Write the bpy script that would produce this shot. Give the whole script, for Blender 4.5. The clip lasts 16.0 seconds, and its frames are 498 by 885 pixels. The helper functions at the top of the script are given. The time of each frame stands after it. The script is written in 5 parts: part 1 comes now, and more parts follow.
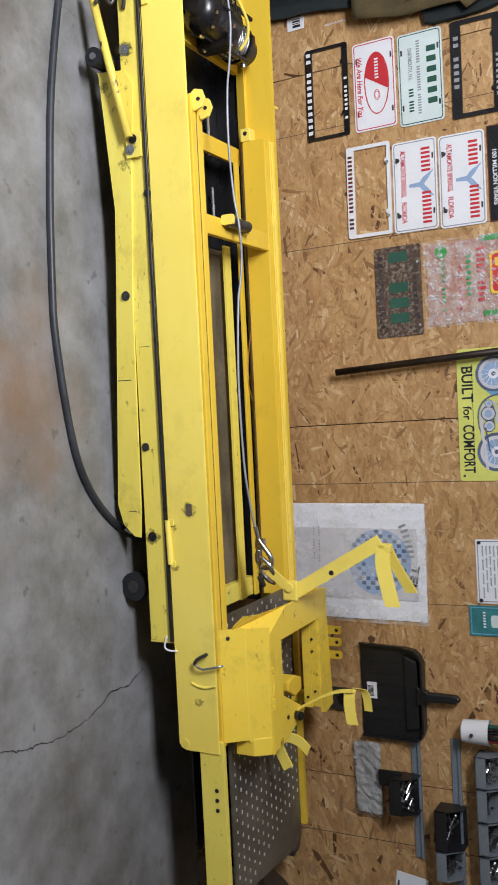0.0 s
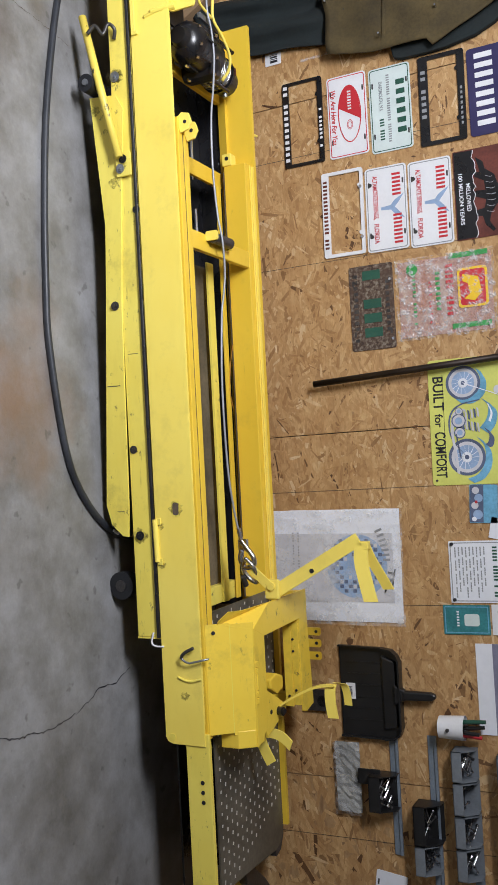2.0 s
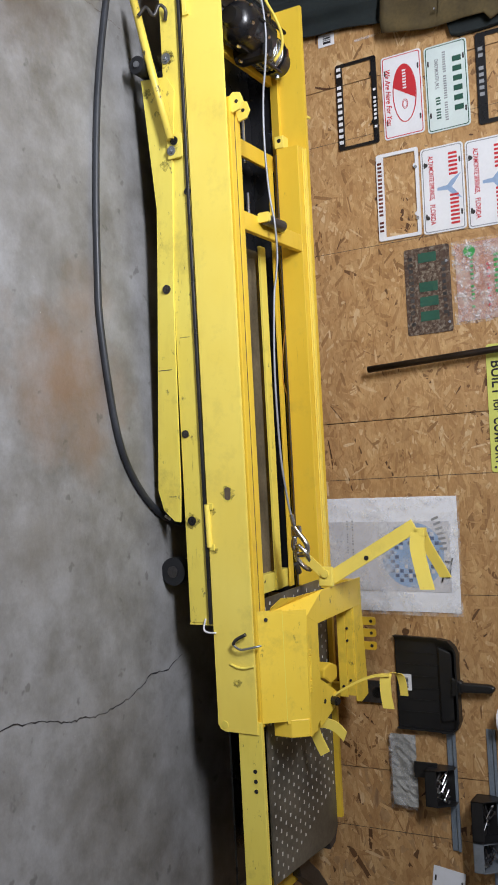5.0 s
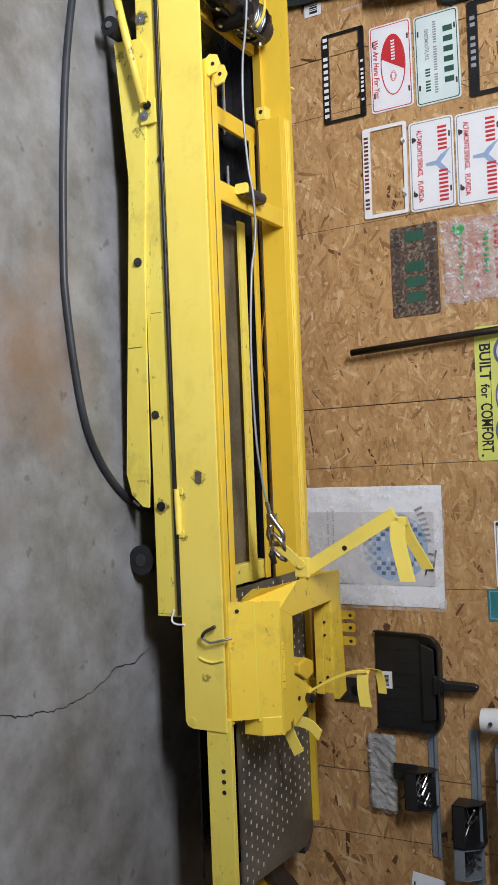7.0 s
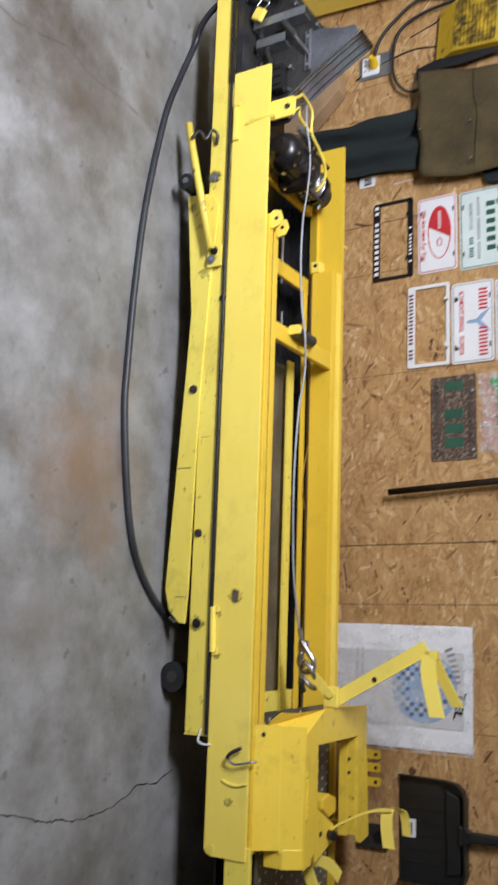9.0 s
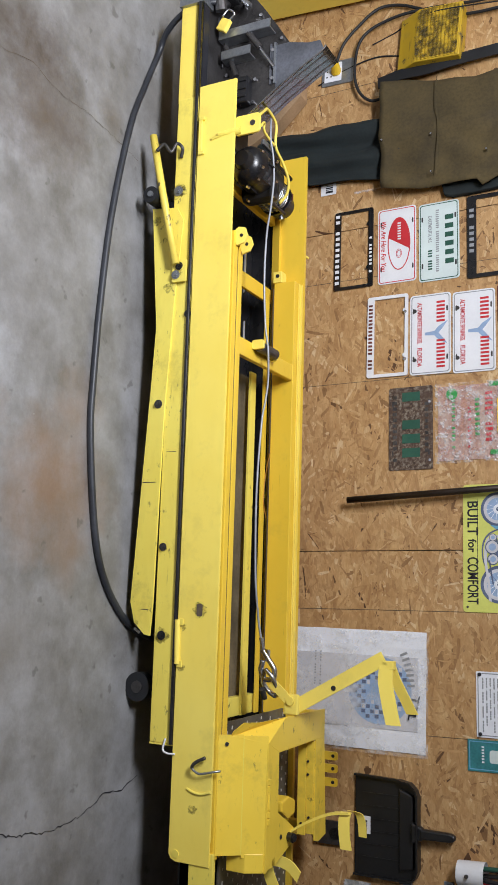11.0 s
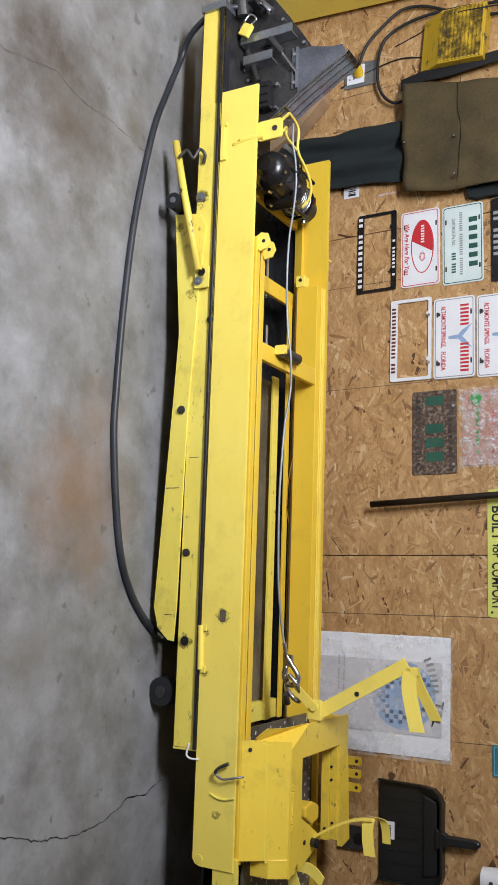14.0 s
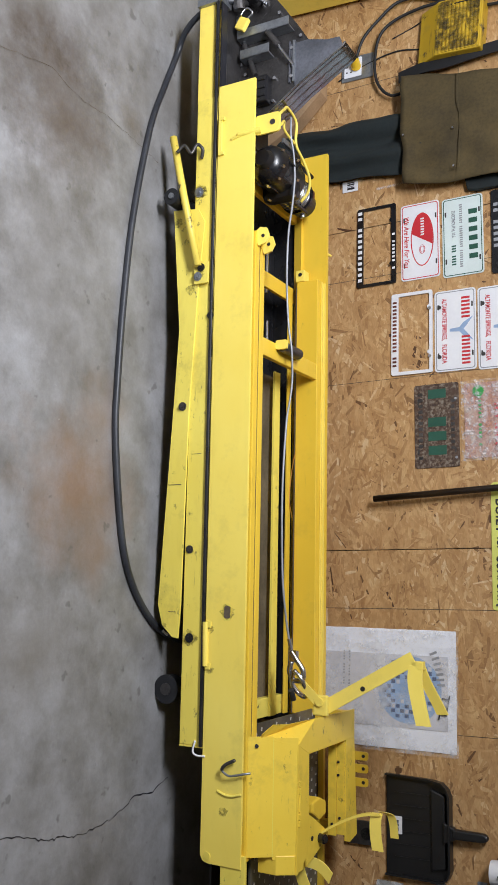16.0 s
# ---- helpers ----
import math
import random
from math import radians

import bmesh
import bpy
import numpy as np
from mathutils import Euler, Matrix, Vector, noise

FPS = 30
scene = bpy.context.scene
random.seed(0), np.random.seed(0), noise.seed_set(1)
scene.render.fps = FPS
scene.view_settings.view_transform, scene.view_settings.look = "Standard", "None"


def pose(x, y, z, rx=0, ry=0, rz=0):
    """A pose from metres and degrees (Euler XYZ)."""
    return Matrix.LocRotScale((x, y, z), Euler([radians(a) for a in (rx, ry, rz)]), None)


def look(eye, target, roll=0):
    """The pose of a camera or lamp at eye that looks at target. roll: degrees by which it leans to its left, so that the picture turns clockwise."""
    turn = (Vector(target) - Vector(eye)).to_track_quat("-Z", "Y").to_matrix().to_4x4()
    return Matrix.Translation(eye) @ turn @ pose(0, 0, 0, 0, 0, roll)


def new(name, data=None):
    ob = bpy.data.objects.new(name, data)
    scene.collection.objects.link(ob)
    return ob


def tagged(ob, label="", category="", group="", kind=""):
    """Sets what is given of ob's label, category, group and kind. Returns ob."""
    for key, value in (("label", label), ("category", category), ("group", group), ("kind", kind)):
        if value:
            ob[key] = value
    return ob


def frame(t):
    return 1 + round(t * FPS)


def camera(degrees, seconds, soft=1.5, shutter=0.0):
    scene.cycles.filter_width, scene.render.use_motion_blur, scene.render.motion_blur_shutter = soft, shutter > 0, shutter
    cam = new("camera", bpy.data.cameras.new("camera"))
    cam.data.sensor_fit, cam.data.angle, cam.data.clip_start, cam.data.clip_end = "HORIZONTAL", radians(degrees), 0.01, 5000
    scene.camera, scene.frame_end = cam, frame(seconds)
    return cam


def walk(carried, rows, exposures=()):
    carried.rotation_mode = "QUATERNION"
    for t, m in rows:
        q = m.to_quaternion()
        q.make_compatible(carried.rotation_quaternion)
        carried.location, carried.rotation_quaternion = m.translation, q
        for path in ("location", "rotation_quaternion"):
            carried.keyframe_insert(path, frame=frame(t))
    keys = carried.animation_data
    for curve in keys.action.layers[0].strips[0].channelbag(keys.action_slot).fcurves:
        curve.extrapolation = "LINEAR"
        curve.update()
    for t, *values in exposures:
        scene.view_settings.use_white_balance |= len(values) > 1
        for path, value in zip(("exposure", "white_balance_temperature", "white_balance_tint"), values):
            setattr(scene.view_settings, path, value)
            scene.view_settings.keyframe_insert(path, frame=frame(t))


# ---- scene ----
cam = camera(30.8, 16.0, shutter=0.5)
PATH = [
    (0, (1.346, -2.922, 1.621), (1.337, -1.15, 0.693), 87.3),
    (0.5, (1.416, -3.003, 1.629), (1.358, -1.204, 0.758), 87.5),
    (1, (1.453, -3.043, 1.638), (1.329, -1.235, 0.79), 86.8),
    (1.5, (1.468, -3.052, 1.64), (1.344, -1.253, 0.777), 86.0),
    (2, (1.479, -3.053, 1.634), (1.37, -1.252, 0.772), 85.7),
    (2.5, (1.488, -3.046, 1.634), (1.374, -1.251, 0.758), 85.5),
    (3, (1.486, -3.043, 1.633), (1.359, -1.253, 0.751), 85.5),
    (3.5, (1.484, -3.043, 1.631), (1.333, -1.255, 0.748), 85.5),
    (4, (1.489, -3.038, 1.629), (1.334, -1.256, 0.735), 85.3),
    (4.5, (1.507, -3.031, 1.619), (1.359, -1.266, 0.69), 85.2),
    (5, (1.523, -3.013, 1.616), (1.409, -1.267, 0.648), 85.5),
    (5.2, (1.522, -2.996, 1.614), (1.445, -1.238, 0.665), 85.9),
    (7.3, (1.598, -2.854, 1.605), (1.471, -1.11, 0.634), 86.1),
    (7.5, (1.639, -2.859, 1.609), (1.504, -1.132, 0.608), 85.7),
    (8, (1.687, -2.89, 1.593), (1.5, -1.206, 0.53), 86.0),
    (8.5, (1.687, -2.925, 1.604), (1.369, -1.247, 0.564), 85.5),
    (9, (1.691, -2.957, 1.614), (1.225, -1.284, 0.623), 84.5),
    (9.2, (1.682, -2.98, 1.626), (1.225, -1.268, 0.699), 85.2),
    (11.3, (1.55, -3.056, 1.614), (1.159, -1.318, 0.707), 86.1),
    (11.5, (1.545, -3.059, 1.617), (1.159, -1.328, 0.692), 86.3),
    (12, (1.533, -3.058, 1.613), (1.124, -1.341, 0.672), 86.0),
    (12.5, (1.535, -3.06, 1.616), (1.148, -1.335, 0.682), 86.0),
    (13, (1.536, -3.068, 1.619), (1.138, -1.341, 0.692), 86.0),
    (13.5, (1.537, -3.065, 1.611), (1.126, -1.349, 0.67), 85.8),
    (14, (1.536, -3.056, 1.621), (1.145, -1.34, 0.673), 86.0),
    (14.5, (1.539, -3.051, 1.616), (1.159, -1.331, 0.668), 85.7),
    (15, (1.537, -3.05, 1.616), (1.142, -1.333, 0.67), 85.4),
    (15.5, (1.536, -3.049, 1.618), (1.145, -1.333, 0.668), 85.4),
    (16, (1.539, -3.048, 1.614), (1.154, -1.332, 0.663), 85.3),
]
walk(cam, [(t, look(eye, target, roll)) for t, eye, target, roll in PATH])

# ---- world and light ----
world = bpy.data.worlds.new("world")
scene.world = world
world.use_nodes = True
world.node_tree.nodes["Background"].inputs[0].default_value = (0.55, 0.6, 0.7, 1)
world.node_tree.nodes["Background"].inputs[1].default_value = 0.05


def area_lamp(name, eye, target, sx, sy, watts, colour):
    data = bpy.data.lights.new(name, "AREA")
    data.shape, data.size, data.size_y, data.energy, data.color = "RECTANGLE", sx, sy, watts, colour
    ob = new(name, data)
    ob.matrix_world = look(eye, target)
    return ob


area_lamp("ceiling_lamp_light", (0.0, -2.45, 2.52), (0.0, -2.45, 0), 1.2, 0.5, 128, (0.895, 0.92, 1.0))
area_lamp("ceiling_lamp_light", (-1.6, -2.6, 2.52), (-1.6, -2.6, 0), 1.2, 0.5, 20, (0.87, 0.915, 1.0))
scene.view_settings.exposure = 0.33


# ---- materials ----
def nodes_of(name):
    m = bpy.data.materials.new(name)
    m.use_nodes = True
    nt = m.node_tree
    return m, nt, nt.nodes["Principled BSDF"]


def node(nt, kind, inputs=None, **props):
    n = nt.nodes.new(kind)
    for k, v in props.items():
        if k == "operation": n.operation = v
        elif k == "data_type": n.data_type = v
        elif k == "blend_type": n.blend_type = v
        elif k == "feature": n.feature = v
    for k, v in (inputs or {}).items():
        if isinstance(v, bpy.types.NodeSocket): nt.links.new(v, n.inputs[k])
        else: n.inputs[k].default_value = v
    return n


def ramp(nt, fac, stops):
    n = nt.nodes.new("ShaderNodeValToRGB")
    el = n.color_ramp.elements
    while len(el) < len(stops): el.new(0.5)
    for e, (p, c) in zip(el, stops):
        e.position, e.color = p, (*c, 1) if len(c) == 3 else c
    nt.links.new(fac, n.inputs[0])
    return n.outputs[0]


def mix(nt, fac, a, b, blend="MIX"):
    n = node(nt, "ShaderNodeMixRGB", blend_type=blend)
    for k, v in zip((0, 1, 2), (fac, a, b)):
        if isinstance(v, bpy.types.NodeSocket): nt.links.new(v, n.inputs[k])
        else: n.inputs[k].default_value = v if k == 0 else (*v, 1)
    return n.outputs[0]


def coords(nt, scale=(1, 1, 1), turn=0.0, shift=(0, 0, 0), axis=2):
    c = nt.nodes.new("ShaderNodeTexCoord")
    m = nt.nodes.new("ShaderNodeMapping")
    nt.links.new(c.outputs["Object"], m.inputs[0])
    m.inputs["Scale"].default_value = scale
    m.inputs["Location"].default_value = shift
    r = [0, 0, 0]
    r[axis] = turn
    m.inputs["Rotation"].default_value = r
    return m.outputs[0]


def noise_tex(nt, vec, scale, detail=4, rough=0.55):
    n = node(nt, "ShaderNodeTexNoise", {"Vector": vec, "Scale": scale, "Detail": detail, "Roughness": rough})
    return n.outputs[0]


def bump(nt, bsdf, height, strength, dist=0.002):
    b = node(nt, "ShaderNodeBump", {"Height": height, "Strength": strength, "Distance": dist})
    nt.links.new(b.outputs[0], bsdf.inputs["Normal"])


def plain(name, colour, rough=0.5, metal=0.0, vary=0.12, scale=30.0, relief=0.15):
    """A surface with two scales of variation round one colour."""
    m, nt, b = nodes_of(name)
    v = coords(nt)
    fine, broad = noise_tex(nt, v, scale * 4, 3), noise_tex(nt, v, scale * 0.3, 5)
    dark, light = [c * (1 - vary) for c in colour], [min(1, c * (1 + vary)) for c in colour]
    c1 = ramp(nt, broad, [(0.3, dark), (0.7, light)])
    c2 = ramp(nt, fine, [(0.35, [0.8] * 3), (0.6, [1.0] * 3)])
    nt.links.new(mix(nt, min(1, vary * 3), c1, c2, "MULTIPLY"), b.inputs["Base Color"])
    b.inputs["Metallic"].default_value = metal
    nt.links.new(ramp(nt, broad, [(0.2, [max(0.03, rough - 0.1)] * 3), (0.8, [min(1, rough + 0.12)] * 3)]), b.inputs["Roughness"])
    bump(nt, b, fine, relief, 0.001)
    return m


def yellow_paint(name, colour, grime=0.5):
    """Hand-sprayed yellow enamel with scuffs, dirty smears, scratches and a light orange peel."""
    m, nt, b = nodes_of(name)
    v = coords(nt)
    broad = noise_tex(nt, v, 3.5, 5)
    fine = noise_tex(nt, v, 160, 2)
    streak = noise_tex(nt, coords(nt, (2.5, 7, 7)), 2.2, 6, 0.65)
    spots = noise_tex(nt, coords(nt, (0.7, 1, 1.3)), 26, 6, 0.7)
    scratch = noise_tex(nt, coords(nt, (6, 60, 60)), 2.0, 4, 0.6)
    smear = noise_tex(nt, coords(nt, (1, 1, 1), 0, (5.1, 2.2, 0.7)), 7.0, 6, 0.7)
    base = ramp(nt, broad, [(0.3, [colour[0] * 0.95, colour[1] * 0.91, colour[2] * 0.75]), (0.68, colour)])
    base = mix(nt, ramp(nt, streak, [(0.52, [0, 0, 0]), (0.85, [0.26 * grime] * 3)]), base, (0.38, 0.27, 0.04))
    base = mix(nt, ramp(nt, smear, [(0.55, [0, 0, 0]), (0.78, [0.55 * grime] * 3)]), base, (0.30, 0.235, 0.06))
    base = mix(nt, ramp(nt, scratch, [(0.70 - 0.04 * grime, [0, 0, 0]), (0.76, [0.5 * grime] * 3)]), base, (0.16, 0.115, 0.035))
    base = mix(nt, ramp(nt, spots, [(0.72 - 0.10 * grime, [0, 0, 0]), (0.79 - 0.10 * grime, [0.85 * grime] * 3)]), base, (0.09, 0.07, 0.035))
    nt.links.new(base, b.inputs["Base Color"])
    nt.links.new(ramp(nt, streak, [(0.3, [0.33] * 3), (0.8, [0.55] * 3)]), b.inputs["Roughness"])
    bump(nt, b, mix(nt, 0.5, fine, broad), 0.25, 0.0012)
    return m


def blot_mask(nt, centre, reach, seed, power=1.0):
    """A ragged stain round one place: its strength falls off with the distance, broken up by noise."""
    v = coords(nt)
    d = node(nt, "ShaderNodeVectorMath", {0: v, 1: centre}, operation="DISTANCE")
    n = noise_tex(nt, coords(nt, (1, 1, 1), 0, (seed, seed * 0.7, 0)), 4.5, 6, 0.65)
    far = node(nt, "ShaderNodeMath", {0: d.outputs["Value"], 1: 1.0 / reach}, operation="MULTIPLY")
    wob = node(nt, "ShaderNodeMath", {0: n, 1: -1.7}, operation="MULTIPLY")
    both = node(nt, "ShaderNodeMath", {0: far.outputs[0], 1: wob.outputs[0]}, operation="ADD")
    back = node(nt, "ShaderNodeMath", {0: both.outputs[0], 1: 1.0}, operation="ADD")
    return ramp(nt, back.outputs[0], [(0.15, [power] * 3), (0.95, [0, 0, 0])])


def concrete():
    """Trowelled garage concrete: cloudy grey, a rust-brown patch, dark oily smudges and small pock marks."""
    m, nt, b = nodes_of("concrete")
    v = coords(nt)
    broad, mid, fine = noise_tex(nt, v, 1.4, 5, 0.6), noise_tex(nt, v, 6.5, 7, 0.68), noise_tex(nt, v, 110, 4, 0.7)
    patches = noise_tex(nt, coords(nt, (1.0, 1.2, 1), 0.4), 3.6, 6, 0.62)
    spots = noise_tex(nt, v, 15, 3, 0.5)
    pale = noise_tex(nt, coords(nt, (1, 1, 1), 0, (9.1, 4.4, 0)), 48, 3, 0.5)
    base = ramp(nt, mid, [(0.3, (0.165, 0.162, 0.158)), (0.5, (0.248, 0.248, 0.252)), (0.7, (0.315, 0.318, 0.33))])
    base = mix(nt, 0.7, base, ramp(nt, broad, [(0.35, (0.68, 0.65, 0.60)), (0.6, (1, 1, 1))]), "MULTIPLY")
    base = mix(nt, 0.6, base, ramp(nt, patches, [(0.38, (0.68, 0.66, 0.62)), (0.56, (1, 1, 1))]), "MULTIPLY")
    for centre, reach, seed, power, colour in (((1.2, -1.12, 0), 0.36, 2.0, 0.72, (0.20, 0.112, 0.056)), ((0.95, -1.0, 0), 0.16, 5.0, 0.4, (0.20, 0.13, 0.075)),
                                               ((1.38, -1.02, 0), 0.15, 6.0, 0.45, (0.20, 0.12, 0.065)), ((0.02, -1.36, 0), 0.42, 3.0, 0.95, (0.060, 0.046, 0.034)), ((0.15, -1.25, 0), 0.26, 8.0, 0.7, (0.085, 0.062, 0.043)),
                                               ((0.0, -0.95, 0), 0.10, 4.0, 0.55, (0.12, 0.095, 0.07)), ((1.62, -1.25, 0), 0.24, 7.0, 0.4, (0.13, 0.112, 0.085))):
        base = mix(nt, blot_mask(nt, centre, reach, seed, power), base, colour)
    base = mix(nt, ramp(nt, spots, [(0.66, (0, 0, 0)), (0.71, (0.55, 0.55, 0.55))]), base, (0.085, 0.08, 0.072))
    base = mix(nt, ramp(nt, pale, [(0.74, (0, 0, 0)), (0.79, (0.5, 0.5, 0.5))]), base, (0.42, 0.42, 0.41))
    base = mix(nt, 0.35, base, ramp(nt, fine, [(0.3, (0.7, 0.7, 0.7)), (0.7, (1, 1, 1))]), "MULTIPLY")
    nt.links.new(base, b.inputs["Base Color"])
    nt.links.new(ramp(nt, mid, [(0.3, [0.5] * 3), (0.7, [0.72] * 3)]), b.inputs["Roughness"])
    bump(nt, b, fine, 0.2, 0.002)
    return m


def strand_board(name, islands):
    """Pressed strand board: the base between the strands, or the strands, each with a tint of its own."""
    m, nt, b = nodes_of(name)
    if islands:
        g = nt.nodes.new("ShaderNodeNewGeometry")
        pick = g.outputs["Random Per Island"]
        stops = [(0.0, (0.10, 0.044, 0.018)), (0.020, (0.27, 0.145, 0.06)), (0.06, (0.45, 0.26, 0.11)), (0.35, (0.555, 0.34, 0.15)), (0.75, (0.62, 0.395, 0.182)), (0.93, (0.67, 0.445, 0.215)), (0.975, (0.72, 0.515, 0.285)), (1.0, (0.77, 0.585, 0.355))]
    else:
        vo = node(nt, "ShaderNodeTexVoronoi", {"Vector": coords(nt, (12, 1, 40), 0.5, axis=1), "Scale": 1.0})
        pick = vo.outputs["Distance"]
        stops = [(0.1, (0.40, 0.25, 0.12)), (0.6, (0.5, 0.32, 0.16)), (0.9, (0.3, 0.18, 0.09))]
    base = ramp(nt, pick, stops)
    grain = noise_tex(nt, coords(nt, (0.45, 1, 1.6)), 120, 5, 0.75)
    blot = noise_tex(nt, coords(nt, (0.7, 1, 1.2)), 7.0, 6, 0.7)
    warm = noise_tex(nt, coords(nt, (0.6, 1, 1.3), 0, (3, 1, 7)), 24.0, 5, 0.7)
    fleck = noise_tex(nt, coords(nt, (0.8, 1, 1.2), 0, (8, 2, 1)), 42.0, 3, 0.6)
    base = mix(nt, 0.5, base, ramp(nt, grain, [(0.3, (0.60, 0.54, 0.46)), (0.65, (1, 1, 1))]), "MULTIPLY")
    base = mix(nt, 0.55, base, ramp(nt, blot, [(0.3, (0.62, 0.53, 0.44)), (0.6, (1, 1, 1))]), "MULTIPLY")
    base = mix(nt, 0.5, base, ramp(nt, warm, [(0.35, (0.72, 0.58, 0.42)), (0.6, (1, 1, 1))]), "MULTIPLY")
    base = mix(nt, ramp(nt, fleck, [(0.67, (0, 0, 0)), (0.73, (0.7, 0.7, 0.7))]), base, (0.10, 0.05, 0.022))
    nt.links.new(base, b.inputs["Base Color"])
    b.inputs["Roughness"].default_value = 0.62
    bump(nt, b, grain, 0.35, 0.001)
    return m


YELLOW = yellow_paint("yellow_enamel", (0.955, 0.775, 0.155), 0.5)
# Same enamel; shade and amber bounce light between the beams put into its colour
YELLOW_SHADED = yellow_paint("shaded_yellow_enamel", (0.84, 0.575, 0.055), 0.55)
HANDLE_PAINT = yellow_paint("scraped_yellow_enamel", (0.78, 0.62, 0.11), 1.25)
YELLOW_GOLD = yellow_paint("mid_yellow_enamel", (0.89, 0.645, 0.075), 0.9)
YELLOW_WORN = yellow_paint("worn_yellow_enamel", (0.88, 0.74, 0.14), 1.0)
CONCRETE = concrete()
OSB = strand_board("strand_board_base", False)
STRANDS = strand_board("wood_strands", True)
BLACK = plain("black_paint", (0.012, 0.012, 0.014), 0.28, 0, 0.3)
RUBBER = plain("black_rubber", (0.012, 0.013, 0.016), 0.55, 0, 0.3)
HOSE = plain("faded_hose_rubber", (0.026, 0.029, 0.037), 0.45, 0, 0.3)
PLASTIC_BLACK = plain("black_plastic", (0.012, 0.012, 0.013), 0.38, 0, 0.25)
DARK_STEEL = plain("dark_steel", (0.10, 0.095, 0.095), 0.42, 0.75, 0.35)
GREY_STEEL = plain("grey_steel", (0.32, 0.34, 0.37), 0.36, 0.8, 0.25)
CHROME = plain("bright_steel", (0.62, 0.63, 0.66), 0.22, 1.0, 0.15)
CHEEK = plain("blue_grey_bare_steel", (0.17, 0.18, 0.21), 0.4, 0.6, 0.3)
TREAD_STEEL = plain("polished_tread_steel", (0.5, 0.52, 0.56), 0.16, 1.0, 0.35)
TREAD_DARK = plain("dark_polished_steel", (0.26, 0.27, 0.30), 0.16, 1.0, 0.4, 20, 0.05)
DECK = plain("brown_grey_steel", (0.150, 0.137, 0.108), 0.40, 0.35, 0.5, 18)
STUD = plain("worn_stud_steel", (0.74, 0.72, 0.67), 0.35, 0.3, 0.3)
WOOD_DARK = plain("dirty_wood", (0.10, 0.075, 0.05), 0.75, 0, 0.4)
DUSTY = plain("dusty_brown_sheet", (0.16, 0.125, 0.075), 0.8, 0, 0.4, 20)
WOOD_PALE = plain("pale_cut_wood", (0.36, 0.235, 0.13), 0.7, 0, 0.2)
WHITE = plain("white_sign_paint", (0.77, 0.78, 0.81), 0.35, 0, 0.05)
MINT = plain("pale_mint_paint", (0.64, 0.73, 0.715), 0.35, 0, 0.06)
PAPER = plain("white_paper", (0.82, 0.84, 0.90), 0.5, 0, 0.06, 10, 0.04)
PAPER_GREY = plain("printed_grey_paper", (0.60, 0.60, 0.64), 0.45, 0, 0.14, 10, 0.04)
RED = plain("red_ink", (0.55, 0.03, 0.04), 0.4, 0, 0.08)
BLUE_PALE = plain("pale_blue_ink", (0.30, 0.42, 0.62), 0.45, 0, 0.15)
BLUE_DARK = plain("dark_blue_grey_ink", (0.10, 0.13, 0.22), 0.45, 0, 0.25)
NAVY = plain("navy_enamel", (0.035, 0.03, 0.10), 0.35, 0, 0.1)
GREEN = plain("dark_green_ink", (0.02, 0.09, 0.06), 0.45, 0, 0.15)
GREEN_BRIGHT = plain("bright_green_ink", (0.04, 0.30, 0.07), 0.45, 0, 0.15)
MAROON = plain("maroon_tin", (0.13, 0.03, 0.02), 0.45, 0, 0.45)
LIME = plain("lime_yellow_tin", (0.66, 0.68, 0.16), 0.4, 0, 0.08)
SIGN_YELLOW = plain("golden_ink", (0.85, 0.55, 0.03), 0.4, 0, 0.06)
TEAL = plain("teal_card", (0.04, 0.22, 0.24), 0.4, 0, 0.35)
SKY_BLUE = plain("sky_blue_print", (0.16, 0.42, 0.62), 0.4, 0, 0.3)


def rusted():
    """Old embossed plate: brown rust eaten into worn grey-tan paint."""
    m, nt, b = nodes_of("rusted_plate")
    n, n2 = noise_tex(nt, coords(nt), 85, 6, 0.7), noise_tex(nt, coords(nt), 18, 5, 0.6)
    base = ramp(nt, n, [(0.40, (0.045, 0.026, 0.018)), (0.50, (0.10, 0.062, 0.042)), (0.58, (0.21, 0.175, 0.135)), (0.7, (0.26, 0.23, 0.19))])
    base = mix(nt, ramp(nt, n2, [(0.45, (0, 0, 0)), (0.62, (0.8, 0.8, 0.8))]), base, (0.075, 0.043, 0.03))
    nt.links.new(base, b.inputs["Base Color"])
    b.inputs["Roughness"].default_value = 0.75
    bump(nt, b, n, 0.8, 0.002)
    return m


RUST_PLATE = rusted()
BIN_GREY = plain("grey_bin_plastic", (0.17, 0.19, 0.215), 0.5, 0, 0.2)
RAIL_BLUE = plain("blue_grey_rail", (0.20, 0.24, 0.29), 0.45, 0.2, 0.2)
CANVAS = plain("olive_canvas", (0.074, 0.053, 0.020), 0.85, 0, 0.35, 25, 0.5)
CLOTH = plain("dark_green_cloth", (0.010, 0.016, 0.017), 0.85, 0, 0.35, 25, 0.4)
INK = plain("black_ink", (0.015, 0.015, 0.02), 0.5, 0, 0.1)
INK_GREY = plain("grey_ink", (0.28, 0.29, 0.31), 0.5, 0, 0.1)
SPONGE = yellow_paint("worn_yellow_plastic", (0.56, 0.37, 0.025), 1.3)
WALL_PAINT = plain("white_wall_paint", (0.62, 0.6, 0.56), 0.8, 0, 0.08)
GLOW = bpy.data.materials.new("lamp_diffuser")
GLOW.use_nodes = True
GLOW.node_tree.nodes["Principled BSDF"].inputs["Emission Color"].default_value = (1, 0.97, 0.92, 1)
